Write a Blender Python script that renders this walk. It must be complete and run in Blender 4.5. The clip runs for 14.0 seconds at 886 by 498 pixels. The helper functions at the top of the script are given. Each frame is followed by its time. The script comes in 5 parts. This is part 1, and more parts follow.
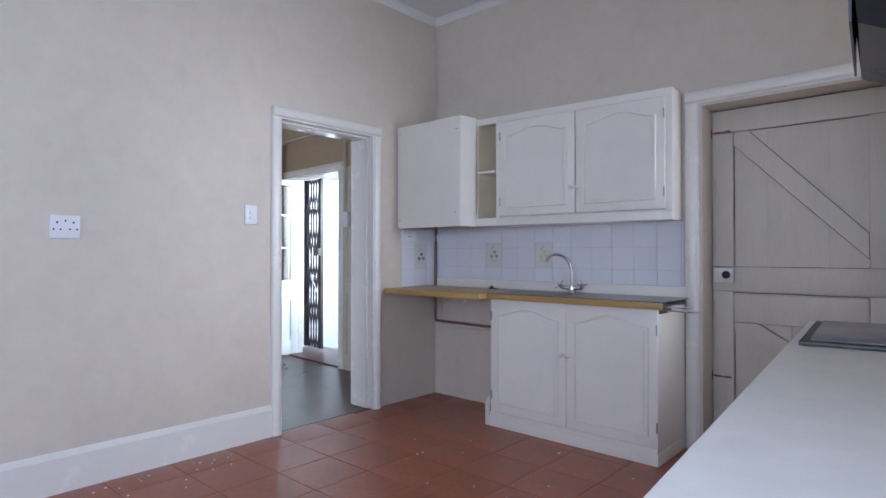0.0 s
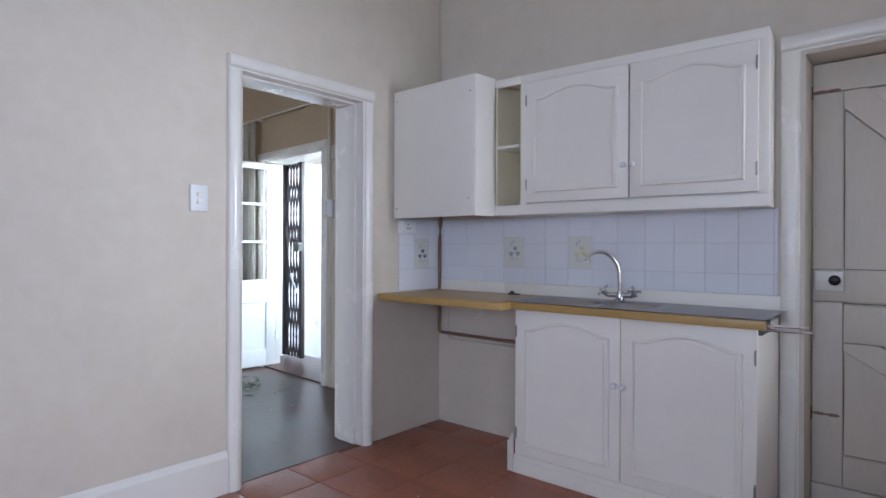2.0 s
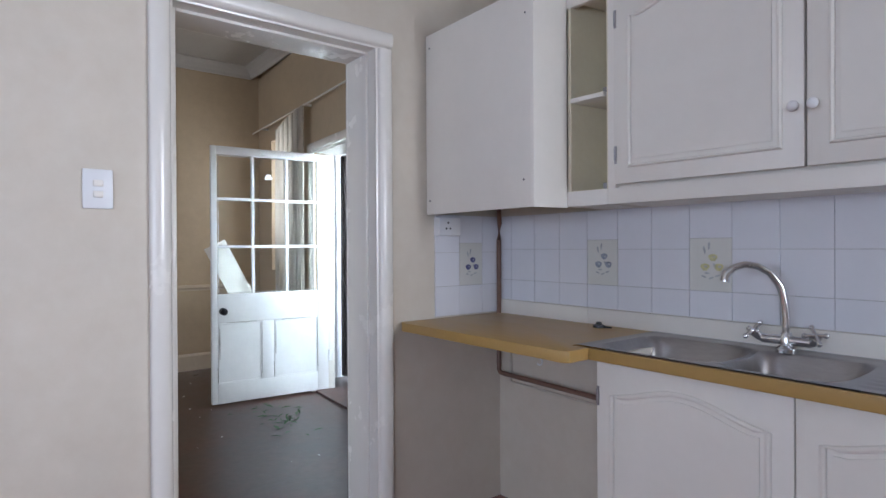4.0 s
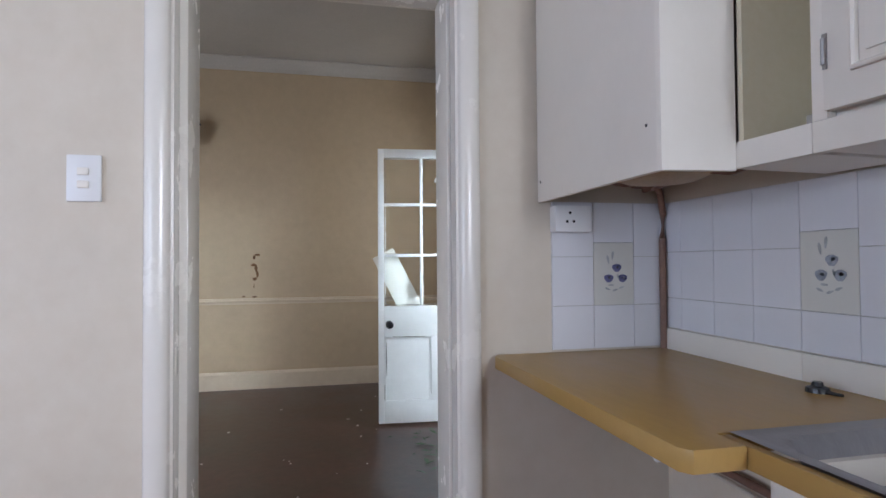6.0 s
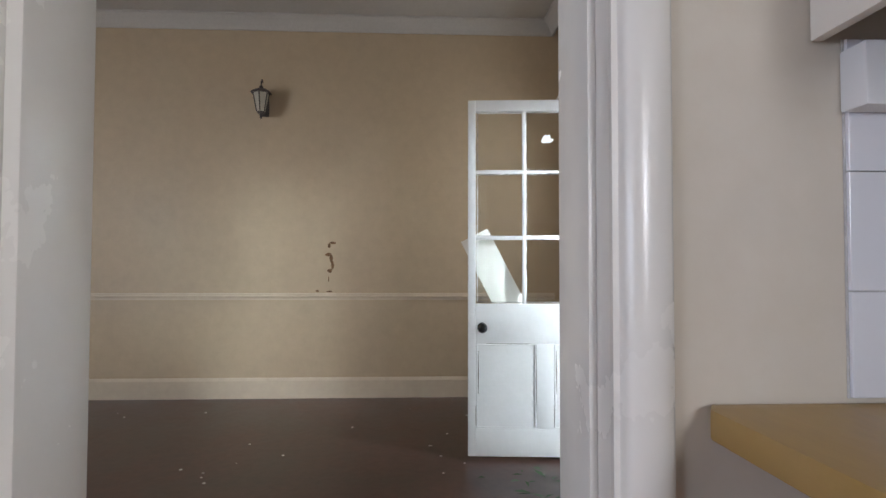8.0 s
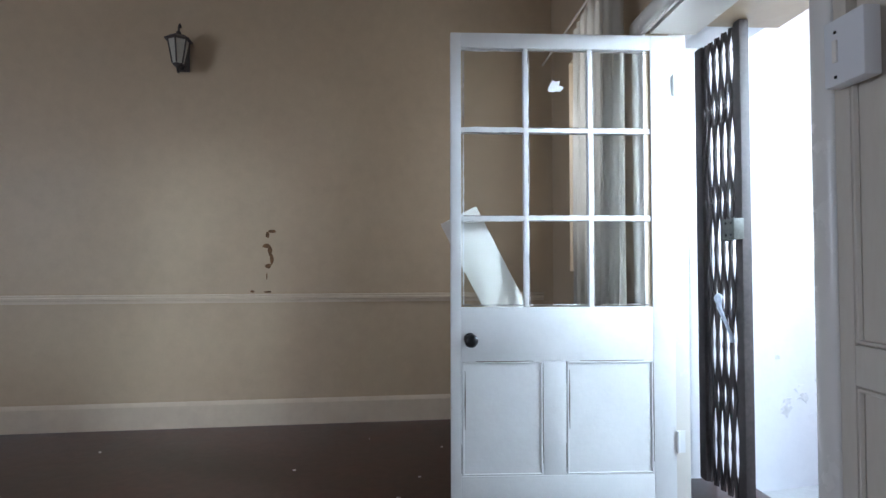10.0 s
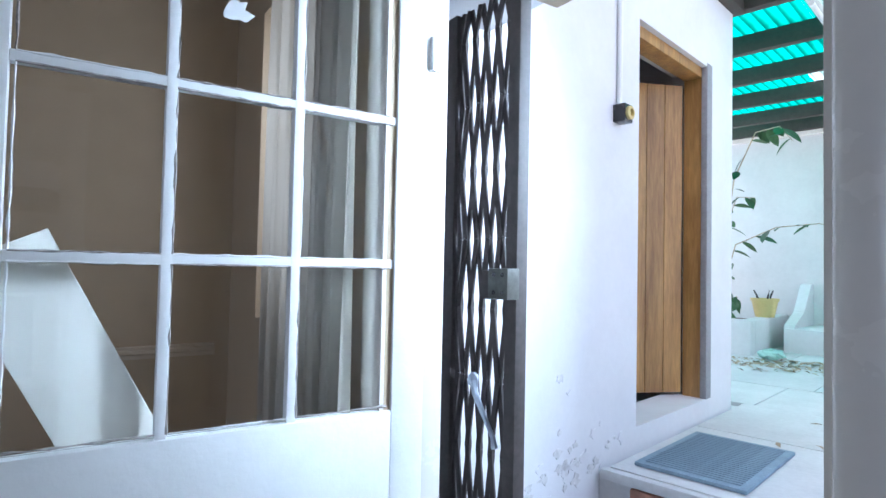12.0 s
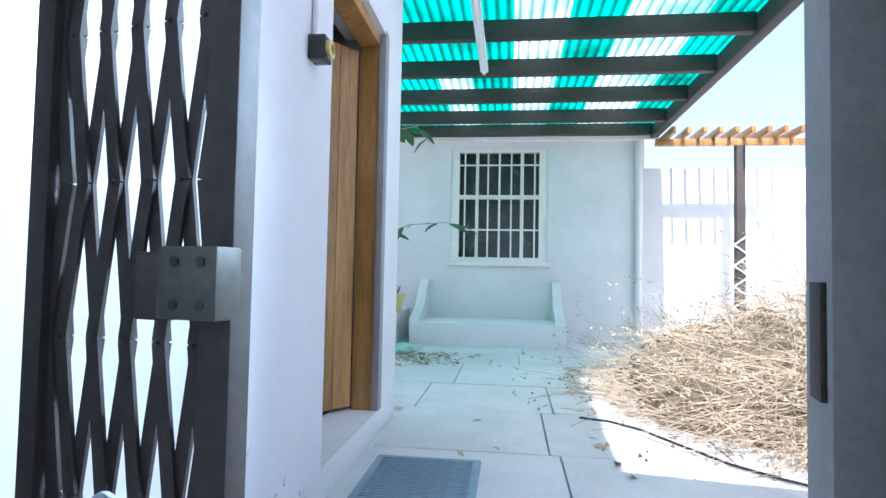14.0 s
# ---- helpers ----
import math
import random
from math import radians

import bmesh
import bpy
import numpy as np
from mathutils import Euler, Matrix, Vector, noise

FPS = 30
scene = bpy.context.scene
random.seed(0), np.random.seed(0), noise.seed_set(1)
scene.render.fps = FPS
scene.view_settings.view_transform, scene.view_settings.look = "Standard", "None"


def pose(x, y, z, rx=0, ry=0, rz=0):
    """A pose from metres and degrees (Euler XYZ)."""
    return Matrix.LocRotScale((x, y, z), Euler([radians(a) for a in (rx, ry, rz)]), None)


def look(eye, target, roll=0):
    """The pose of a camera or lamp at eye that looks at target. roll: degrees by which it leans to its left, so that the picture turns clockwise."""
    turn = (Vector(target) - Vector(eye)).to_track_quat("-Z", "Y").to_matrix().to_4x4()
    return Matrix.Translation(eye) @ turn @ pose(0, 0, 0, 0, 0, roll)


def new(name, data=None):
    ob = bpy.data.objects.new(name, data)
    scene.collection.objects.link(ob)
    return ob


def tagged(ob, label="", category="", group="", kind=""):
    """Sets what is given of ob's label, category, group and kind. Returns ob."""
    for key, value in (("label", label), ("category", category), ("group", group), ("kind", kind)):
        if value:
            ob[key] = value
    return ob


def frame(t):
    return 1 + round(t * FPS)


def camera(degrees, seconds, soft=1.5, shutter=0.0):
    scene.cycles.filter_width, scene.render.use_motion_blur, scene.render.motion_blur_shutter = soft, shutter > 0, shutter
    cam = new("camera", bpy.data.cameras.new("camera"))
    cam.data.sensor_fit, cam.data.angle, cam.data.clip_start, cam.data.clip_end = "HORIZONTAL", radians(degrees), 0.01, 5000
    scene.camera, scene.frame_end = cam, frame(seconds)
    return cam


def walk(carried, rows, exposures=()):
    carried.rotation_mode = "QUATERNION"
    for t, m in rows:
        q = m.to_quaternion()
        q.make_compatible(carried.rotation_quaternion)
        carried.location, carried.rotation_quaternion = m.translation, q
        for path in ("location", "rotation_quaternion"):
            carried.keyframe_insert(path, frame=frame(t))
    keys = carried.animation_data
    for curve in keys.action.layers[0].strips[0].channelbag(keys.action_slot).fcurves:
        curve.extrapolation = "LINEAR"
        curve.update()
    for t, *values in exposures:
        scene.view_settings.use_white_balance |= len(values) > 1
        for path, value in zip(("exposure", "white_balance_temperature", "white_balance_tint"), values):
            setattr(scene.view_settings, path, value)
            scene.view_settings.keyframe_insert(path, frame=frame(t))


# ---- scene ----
cam = camera(75.4, 14.0)
PATH = [
    (0, (0.821, 0.325, 1.166), (-0.514, 1.814, 1.182), 0.0),
    (0.5, (0.696, 0.36, 1.155), (-0.626, 1.861, 1.169), 0.1),
    (1, (0.514, 0.468, 1.158), (-0.786, 1.988, 1.165), 0.1),
    (1.5, (0.324, 0.671, 1.165), (-0.973, 2.194, 1.165), 0.2),
    (2, (0.141, 0.908, 1.178), (-1.164, 2.423, 1.175), 0.2),
    (2.5, (-0.054, 1.169, 1.178), (-1.414, 2.636, 1.174), 0.2),
    (2.7, (-0.136, 1.285, 1.184), (-1.527, 2.723, 1.174), 0.1),
    (4.8, (-0.453, 2.285, 1.224), (-2.183, 3.287, 1.248), -0.4),
    (5, (-0.477, 2.371, 1.213), (-2.249, 3.297, 1.246), -0.4),
    (5.5, (-0.58, 2.579, 1.192), (-2.451, 3.286, 1.24), -0.3),
    (6, (-0.785, 2.759, 1.18), (-2.735, 3.201, 1.226), -0.4),
    (6.5, (-0.998, 2.862, 1.138), (-2.986, 3.071, 1.188), -0.3),
    (7, (-1.237, 2.943, 1.112), (-3.232, 3.076, 1.163), -0.2),
    (7.5, (-1.534, 2.962, 1.105), (-3.531, 3.061, 1.158), -0.1),
    (8, (-1.738, 2.931, 1.072), (-3.735, 3.023, 1.132), 0.1),
    (8.2, (-1.85, 2.945, 1.076), (-3.848, 3.022, 1.128), -0.2),
    (10.3, (-2.742, 2.893, 1.034), (-4.711, 3.237, 1.095), 0.0),
    (10.5, (-2.848, 2.941, 1.041), (-4.799, 3.376, 1.107), 0.1),
    (11, (-3.119, 3.064, 1.081), (-4.995, 3.756, 1.143), 0.3),
    (11.5, (-3.385, 3.19, 1.169), (-5.156, 4.117, 1.219), 0.6),
    (12, (-3.64, 3.268, 1.226), (-5.226, 4.485, 1.292), 1.2),
    (12.5, (-3.886, 3.381, 1.26), (-5.208, 4.88, 1.332), 1.2),
    (13, (-4.058, 3.494, 1.268), (-5.113, 5.191, 1.346), 1.2),
    (13.5, (-4.25, 3.64, 1.249), (-5.023, 5.483, 1.336), 1.0),
    (14, (-4.361, 3.798, 1.202), (-4.868, 5.731, 1.287), 1.1),
]
walk(cam, [(t, look(eye, target, roll)) for t, eye, target, roll in PATH],
     exposures=[(0.0, 2.52, 5900, 15), (5.0, 2.5, 6250, 15), (7.0, 2.62, 6350, 15), (8.2, 2.55, 6650, 15), (10.3, 2.1, 5750, 15), (12.0, 1.9, 5550, 16), (13.0, 1.75, 5500, 16), (14.0, 1.45, 5400, 14)])

# exposure and world
def add_world():
    w = bpy.data.worlds.new("sky")
    scene.world = w
    w.use_nodes = True
    nt = w.node_tree
    bg = nt.nodes["Background"]
    sky = nt.nodes.new("ShaderNodeTexSky")
    sky.sky_type = 'NISHITA'
    sky.sun_disc = False
    sky.dust_density = 4.0
    sky.sun_elevation, sky.sun_rotation = radians(SUN_UP), radians(SUN_AROUND)
    haze = nt.nodes.new("ShaderNodeMixRGB")
    haze.inputs[0].default_value = 0.4
    haze.inputs[2].default_value = (3.0, 3.0, 3.0, 1)
    nt.links.new(sky.outputs[0], haze.inputs[1])
    nt.links.new(haze.outputs[0], bg.inputs[0])
    bg.inputs[1].default_value = 0.15


SUN_UP, SUN_AROUND = 57.0, 174.0
add_world()
sun = new("sun", bpy.data.lights.new("sun", 'SUN'))
sun.data.energy, sun.data.angle, sun.data.color = 3.4, radians(0.6), (1.0, 0.95, 0.88)
a, e = radians(SUN_AROUND), radians(SUN_UP)
sun.matrix_world = look((0, 0, 30), (-30 * math.sin(a) * math.cos(e), -30 * math.cos(a) * math.cos(e), 30 - 30 * math.sin(e)))


def area_lamp(name, m, w, h, power, color):
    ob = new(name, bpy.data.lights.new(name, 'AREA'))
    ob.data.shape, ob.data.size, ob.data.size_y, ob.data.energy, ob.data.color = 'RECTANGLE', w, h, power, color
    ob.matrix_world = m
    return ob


# daylight in the openings of the kitchen windows behind and beside the walker
SKYBLUE = (0.63, 0.775, 1.0)
area_lamp("kitchen_window_light", look((1.18, -0.45, 1.4), (-2.4, -0.1, 0.6)), 1.4, 1.1, 11, SKYBLUE)
area_lamp("kitchen_back_window_light", look((-0.55, -1.98, 1.55), (-0.9, 2.0, 1.0)), 1.4, 1.0, 6.6, SKYBLUE)
side = area_lamp("kitchen_side_window_light", look((2.35, 3.95, 1.75), (-2.5, 2.85, 1.3)), 0.75, 0.9, 3.8, (0.85, 0.92, 1.0))
side.data.spread = radians(70)
area_lamp("curtain_window_light", look((-5.62, 4.42, 1.65), (-5.3, 0.0, 0.9)), 0.7, 1.2, 2.8, (0.9, 0.97, 1.0))
# added fill lamp that lifts the dark room, no window known there
area_lamp("room_fill_light", look((-3.45, -1.20, 1.5), (-5.6, 3.0, 0.5)), 1.1, 1.1, 10.5, (0.80, 0.90, 1.0))
# added fill lamp outside the outer doorway, brightens the open door and room
door_fill = area_lamp("doorway_fill_light", look((-3.42, 5.75, 2.2), (-5.4, 2.8, 0.9)), 0.45, 0.5, 11.5, (0.74, 0.92, 1.0))
door_fill.data.spread = radians(85)


# ---- materials ----
def material(name, color, rough=0.6, metal=0.0, vary=0.08, scale=3.0, fine=60.0, bump=0.1, second=None, amount=0.5, island=0.0, spec=0.5, stretch=(1, 1, 1), coat=0.0):
    """A surface with a coarse and a fine variation of colour, and a fine relief."""
    mt = bpy.data.materials.new(name)
    mt.use_nodes = True
    nt = mt.node_tree
    n, l = nt.nodes, nt.links
    b = n["Principled BSDF"]
    b.inputs["Roughness"].default_value = rough
    b.inputs["Metallic"].default_value = metal
    b.inputs["Specular IOR Level"].default_value = spec
    b.inputs["Coat Weight"].default_value = coat
    tc, mp = n.new("ShaderNodeTexCoord"), n.new("ShaderNodeMapping")
    mp.inputs["Scale"].default_value = stretch
    l.new(tc.outputs["Object"], mp.inputs[0])
    big, small = n.new("ShaderNodeTexNoise"), n.new("ShaderNodeTexNoise")
    for node, sc, det in ((big, scale, 5), (small, fine, 6)):
        node.inputs["Scale"].default_value = sc
        node.inputs["Detail"].default_value = det
        node.inputs["Roughness"].default_value = 0.65
        l.new(mp.outputs[0], node.inputs["Vector"])
    ramp = n.new("ShaderNodeValToRGB")
    ramp.color_ramp.elements[0].position, ramp.color_ramp.elements[1].position = 0.32, 0.68
    c = Vector(color)
    dark = c * (1 - vary) if second is None else c.lerp(Vector(second), amount)
    ramp.color_ramp.elements[0].color = (*dark, 1)
    ramp.color_ramp.elements[1].color = (*(c * (1 + vary * 0.6)), 1)
    l.new(big.outputs["Fac"], ramp.inputs[0])
    mix = n.new("ShaderNodeMix")
    mix.data_type, mix.blend_type = 'RGBA', 'OVERLAY'
    mix.inputs[0].default_value = min(0.6, vary * 2)
    l.new(ramp.outputs[0], mix.inputs[6])
    l.new(small.outputs["Fac"], mix.inputs[7])
    out = mix.outputs[2]
    if island:
        info, val, hsv = n.new("ShaderNodeObjectInfo"), n.new("ShaderNodeMapRange"), n.new("ShaderNodeHueSaturation")
        val.inputs[3].default_value, val.inputs[4].default_value = 1 - island, 1 + island
        l.new(info.outputs["Random"], val.inputs[0])
        l.new(val.outputs[0], hsv.inputs["Value"])
        l.new(out, hsv.inputs["Color"])
        out = hsv.outputs[0]
    l.new(out, b.inputs["Base Color"])
    rr = n.new("ShaderNodeMapRange")
    rr.inputs[3].default_value, rr.inputs[4].default_value = max(0.02, rough - 0.12), min(1, rough + 0.12)
    l.new(big.outputs["Fac"], rr.inputs[0])
    l.new(rr.outputs[0], b.inputs["Roughness"])
    if bump:
        bp = n.new("ShaderNodeBump")
        bp.inputs["Strength"].default_value, bp.inputs["Distance"].default_value = bump, 0.004
        l.new(small.outputs["Fac"], bp.inputs["Height"])
        l.new(bp.outputs[0], b.inputs["Normal"])
    return mt


def glass(name, color=(0.95, 0.97, 0.97), rough=0.02):
    mt = bpy.data.materials.new(name)
    mt.use_nodes = True
    nt = mt.node_tree
    b = nt.nodes["Principled BSDF"]
    b.inputs["Base Color"].default_value = (*color, 1)
    b.inputs["Roughness"].default_value = rough
    b.inputs["Transmission Weight"].default_value = 1.0
    b.inputs["IOR"].default_value = 1.45
    return mt


M_KWALL = material("kitchen_wall_paint", (0.65, 0.58, 0.48), 0.55, vary=0.06, scale=1.3, fine=12, bump=0.12)
M_RWALL = material("room_wall_paint", (0.50, 0.388, 0.262), 0.5, vary=0.06, scale=1.1, fine=12, bump=0.12)
M_RTRIM = material("faded_cream_trim_paint", (0.60, 0.50, 0.38), 0.4, vary=0.05, scale=3, fine=12, bump=0.12)
M_CEIL = material("ceiling_paint", (0.74, 0.73, 0.71), 0.7, vary=0.04, scale=2, bump=0.08)
# room ceiling and cornice, one even tone darker than the kitchen's
M_CEILROOM = material("grey_ceiling_paint", (0.50, 0.47, 0.43), 0.7, vary=0.06, scale=1.5, bump=0.08)
M_TRIM = material("gloss_trim_paint", (0.79, 0.755, 0.69), 0.25, vary=0.02, scale=5, fine=14, bump=0.10)
M_CAB = material("white_cabinet_paint", (0.83, 0.785, 0.71), 0.4, vary=0.03, scale=4, fine=40, bump=0.06)
M_CABIN = material("cream_shelf_paint", (0.74, 0.67, 0.49), 0.55, vary=0.06)
M_PLANK = material("beige_door_paint", (0.62, 0.56, 0.47), 0.45, vary=0.05, scale=3, fine=30, bump=0.2, stretch=(3, 3, 0.5))
M_DOORW = material("weathered_white_paint", (0.82, 0.82, 0.81), 0.4, vary=0.04, scale=6, fine=35, bump=0.3)
M_TERRA = material("terracotta_tile", (0.33, 0.115, 0.065), 0.38, vary=0.18, scale=2.2, fine=30, bump=0.15, second=(0.22, 0.07, 0.045), amount=0.6, island=0.05)
M_GROUT = material("floor_grout", (0.21, 0.09, 0.06), 0.9, vary=0.15, scale=20)
M_DARKF = material("worn_dark_floor", (0.082, 0.038, 0.030), 0.32, vary=0.35, scale=2.0, fine=18, bump=0.25, second=(0.032, 0.018, 0.015), amount=0.8, island=0.15)
M_TILE = material("white_glazed_tile", (0.76, 0.76, 0.79), 0.15, vary=0.02, scale=6, bump=0.03, island=0.02)
M_TGROUT = material("tile_grout", (0.58, 0.56, 0.54), 0.9, vary=0.1, scale=30)
M_WOODTOP = material("yellow_laminate", (0.44, 0.275, 0.085), 0.35, vary=0.06, scale=3, fine=25, bump=0.05, second=(0.40, 0.235, 0.07), amount=0.5, stretch=(0.6, 3, 1))
M_STEEL = material("brushed_steel", (0.40, 0.39, 0.39), 0.36, metal=1.0, vary=0.08, scale=8, fine=90, bump=0.04, stretch=(0.3, 4, 1))
M_SHADOWGRIME = material("shadow_gap_and_grime", (0.20, 0.165, 0.13), 0.9, vary=0.3, scale=14)
M_PUTTY = material("old_putty", (0.42, 0.38, 0.35), 0.8, vary=0.5, scale=40, fine=120, bump=0.4)
M_TANK = material("tan_enamel", (0.42, 0.30, 0.17), 0.4, vary=0.12, scale=5)
M_CHROME = material("chrome", (0.75, 0.75, 0.76), 0.12, metal=1.0, vary=0.03)
M_COUNTER = material("pale_laminate", (0.86, 0.83, 0.77), 0.35, vary=0.07, scale=6, fine=80, bump=0.05)
M_BLACK = material("black_enamel", (0.02, 0.02, 0.022), 0.25, vary=0.1)
M_GLASSTOP = material("dark_hob_glass", (0.16, 0.16, 0.18), 0.18, vary=0.1)
M_PLASTIC = material("white_plastic", (0.78, 0.78, 0.78), 0.35, vary=0.02, bump=0.0)
M_PIPE = material("painted_pipe", (0.22, 0.12, 0.085), 0.5, vary=0.2, scale=12)
M_IRON = material("brown_black_iron", (0.060, 0.048, 0.045), 0.62, vary=0.25, scale=10, fine=50, bump=0.15)
M_LOCK = material("grey_lock_steel", (0.10, 0.10, 0.09), 0.5, metal=0.6, vary=0.2, scale=20)
M_OUTWALL = material("outside_white_plaster", (0.74, 0.74, 0.75), 0.75, vary=0.06, scale=2, fine=25, bump=0.3)
M_FARWALL = material("far_plaster", (0.68, 0.67, 0.66), 0.8, vary=0.08, scale=1.5, fine=20, bump=0.3)
M_PAVE = material("concrete_paving", (0.60, 0.60, 0.59), 0.85, vary=0.10, scale=3, fine=40, bump=0.4, island=0.06)
M_BRICK = material("worn_brick", (0.30, 0.15, 0.10), 0.85, vary=0.25, scale=8, fine=40, bump=0.5, island=0.25)
M_PINE = material("varnished_pine", (0.42, 0.24, 0.08), 0.35, vary=0.25, scale=3, fine=18, bump=0.12, second=(0.22, 0.10, 0.032), amount=0.8, stretch=(5, 5, 0.5), island=0.12)
M_GREYWOOD = material("grey_painted_frame", (0.30, 0.30, 0.31), 0.6, vary=0.12, scale=8)
M_BEAM = material("dark_roof_timber", (0.055, 0.042, 0.035), 0.7, vary=0.25, scale=6, fine=40, bump=0.3)
M_MAT = material("blue_grey_mat", (0.24, 0.33, 0.40), 0.85, vary=0.2, scale=12, fine=150, bump=0.6)
M_LEAF = material("leaf", (0.045, 0.11, 0.035), 0.5, vary=0.3, scale=10, island=0.3)
M_STRAW = material("dry_stalks", (0.44, 0.35, 0.24), 0.85, vary=0.3, scale=3)
M_SOIL = material("soil", (0.10, 0.07, 0.05), 0.95, vary=0.3, scale=6, bump=0.5)
M_YELLOW = material("faded_yellow_plastic", (0.62, 0.50, 0.20), 0.5, vary=0.1)
M_RUST = material("rust_stain", (0.17, 0.09, 0.04), 0.9, vary=0.4, scale=15)
M_STRAWDARK = material("dark_straw_core", (0.17, 0.125, 0.08), 0.95, vary=0.4, scale=14, fine=60, bump=0.9)
M_BAG = material("pale_green_plastic", (0.35, 0.58, 0.50), 0.4, vary=0.1)
M_BARE = material("bare_plaster", (0.67, 0.665, 0.66), 0.9, vary=0.2, scale=20, bump=0.4)
M_TILECREAM = material("cream_glazed_tile", (0.70, 0.69, 0.64), 0.16, vary=0.02, scale=6, bump=0.03)
M_MOTIFBLUE = material("grey_blue_print", (0.34, 0.37, 0.42), 0.2, vary=0.3, scale=90)
M_MOTIFNAVY = material("navy_print", (0.16, 0.16, 0.30), 0.2, vary=0.3, scale=90)
M_MOTIFYEL = material("yellow_print", (0.66, 0.63, 0.34), 0.2, vary=0.2, scale=90)
M_MOTIFPALE = material("pale_print", (0.62, 0.62, 0.66), 0.2, vary=0.1, scale=90)
M_MOTIFGREY = material("grey_green_print", (0.46, 0.48, 0.48), 0.2, vary=0.2, scale=90)
M_RUSTPAPER = material("brown_card", (0.42, 0.36, 0.28), 0.9, vary=0.2, scale=15)
M_LAMPGLASS = material("frosted_lamp_glass", (0.50, 0.47, 0.40), 0.25, vary=0.1)
M_RAG = material("pale_blue_cloth", (0.55, 0.60, 0.70), 0.9, vary=0.2, scale=40)
M_PANE = material("dark_room_pane", (0.06, 0.075, 0.07), 0.25, vary=0.3, scale=4)
M_GLASS = glass("window_glass")


def roof_sheet(name, low, high, share=0.85, valley_shade=0.0):
    mt = bpy.data.materials.new(name)
    mt.use_nodes = True
    nt = mt.node_tree
    n, l = nt.nodes, nt.links
    b = n["Principled BSDF"]
    tc, no, ramp = n.new("ShaderNodeTexCoord"), n.new("ShaderNodeTexNoise"), n.new("ShaderNodeValToRGB")
    no.inputs["Scale"].default_value = 1.6
    no.inputs["Detail"].default_value = 4
    l.new(tc.outputs["Object"], no.inputs["Vector"])
    l.new(no.outputs["Fac"], ramp.inputs[0])
    ramp.color_ramp.elements[0].color, ramp.color_ramp.elements[1].color = (*low, 1), (*high, 1)
    ramp.color_ramp.elements[0].position, ramp.color_ramp.elements[1].position = 0.3, 0.62
    tr, mix = n.new("ShaderNodeBsdfTranslucent"), n.new("ShaderNodeMixShader")
    col = ramp.outputs[0]
    # corrugation shading put into the colour, darkest in each trough of the sheet
    if valley_shade:
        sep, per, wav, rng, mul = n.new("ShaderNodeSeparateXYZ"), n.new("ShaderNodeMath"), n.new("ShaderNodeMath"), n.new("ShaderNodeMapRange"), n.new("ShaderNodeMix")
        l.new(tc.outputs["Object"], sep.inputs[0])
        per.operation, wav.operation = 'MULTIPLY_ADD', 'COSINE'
        per.inputs[1].default_value, per.inputs[2].default_value = 2 * math.pi / valley_shade, 2 * math.pi * 1.5 / valley_shade
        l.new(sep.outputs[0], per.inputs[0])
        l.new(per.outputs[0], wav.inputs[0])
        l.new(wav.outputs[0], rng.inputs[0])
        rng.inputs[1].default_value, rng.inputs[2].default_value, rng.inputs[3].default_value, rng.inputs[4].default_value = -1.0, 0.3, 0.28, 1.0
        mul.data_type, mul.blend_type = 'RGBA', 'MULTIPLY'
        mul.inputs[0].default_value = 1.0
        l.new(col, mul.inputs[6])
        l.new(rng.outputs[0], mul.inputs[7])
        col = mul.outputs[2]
    l.new(col, b.inputs["Base Color"])
    l.new(col, tr.inputs[0])
    b.inputs["Roughness"].default_value = 0.4
    mix.inputs[0].default_value = share
    l.new(b.outputs[0], mix.inputs[1])
    l.new(tr.outputs[0], mix.inputs[2])
    l.new(mix.outputs[0], n["Material Output"].inputs[0])
    return mt


M_ROOF = roof_sheet("green_roof_sheet", (0.0, 0.16, 0.11), (0.01, 0.55, 0.40), valley_shade=0.076)
M_CURTAIN = roof_sheet("net_curtain", (0.40, 0.36, 0.30), (0.60, 0.56, 0.49), 0.45)
M_ROOFPALE = roof_sheet("faded_roof_sheet", (0.05, 0.62, 0.48), (0.75, 0.92, 0.86), valley_shade=0.076)


# ---- mesh helpers ----
def B():
    return bmesh.new()


def box(bm, x0, x1, y0, y1, z0, z1, bevel=0.0, m=None):
    made = bmesh.ops.create_cube(bm, size=1.0)
    t = Matrix.Translation(((x0 + x1) / 2, (y0 + y1) / 2, (z0 + z1) / 2)) @ Matrix.Diagonal((abs(x1 - x0), abs(y1 - y0), abs(z1 - z0), 1))
    bmesh.ops.transform(bm, matrix=(m @ t) if m else t, verts=made["verts"])
    if bevel:
        edges = list({e for v in made["verts"] for e in v.link_edges})
        bmesh.ops.bevel(bm, geom=edges, offset=bevel, segments=2, profile=0.6, affect='EDGES', clamp_overlap=True)
    return bm


def cone(bm, p0, p1, r0, r1=None, seg=12):
    p0, p1 = Vector(p0), Vector(p1)
    r1 = r0 if r1 is None else r1
    q = (p1 - p0).to_track_quat('Z', 'Y').to_matrix().to_4x4()
    bmesh.ops.create_cone(bm, cap_ends=True, cap_tris=False, segments=seg, radius1=r0, radius2=r1, depth=(p1 - p0).length,
                          matrix=Matrix.Translation((p0 + p1) / 2) @ q)
    return bm


def ball(bm, p, r, squash=(1, 1, 1), seg=12):
    bmesh.ops.create_uvsphere(bm, u_segments=seg, v_segments=max(6, seg // 2), radius=r, matrix=Matrix.Translation(p) @ Matrix.Diagonal((*squash, 1)))
    return bm


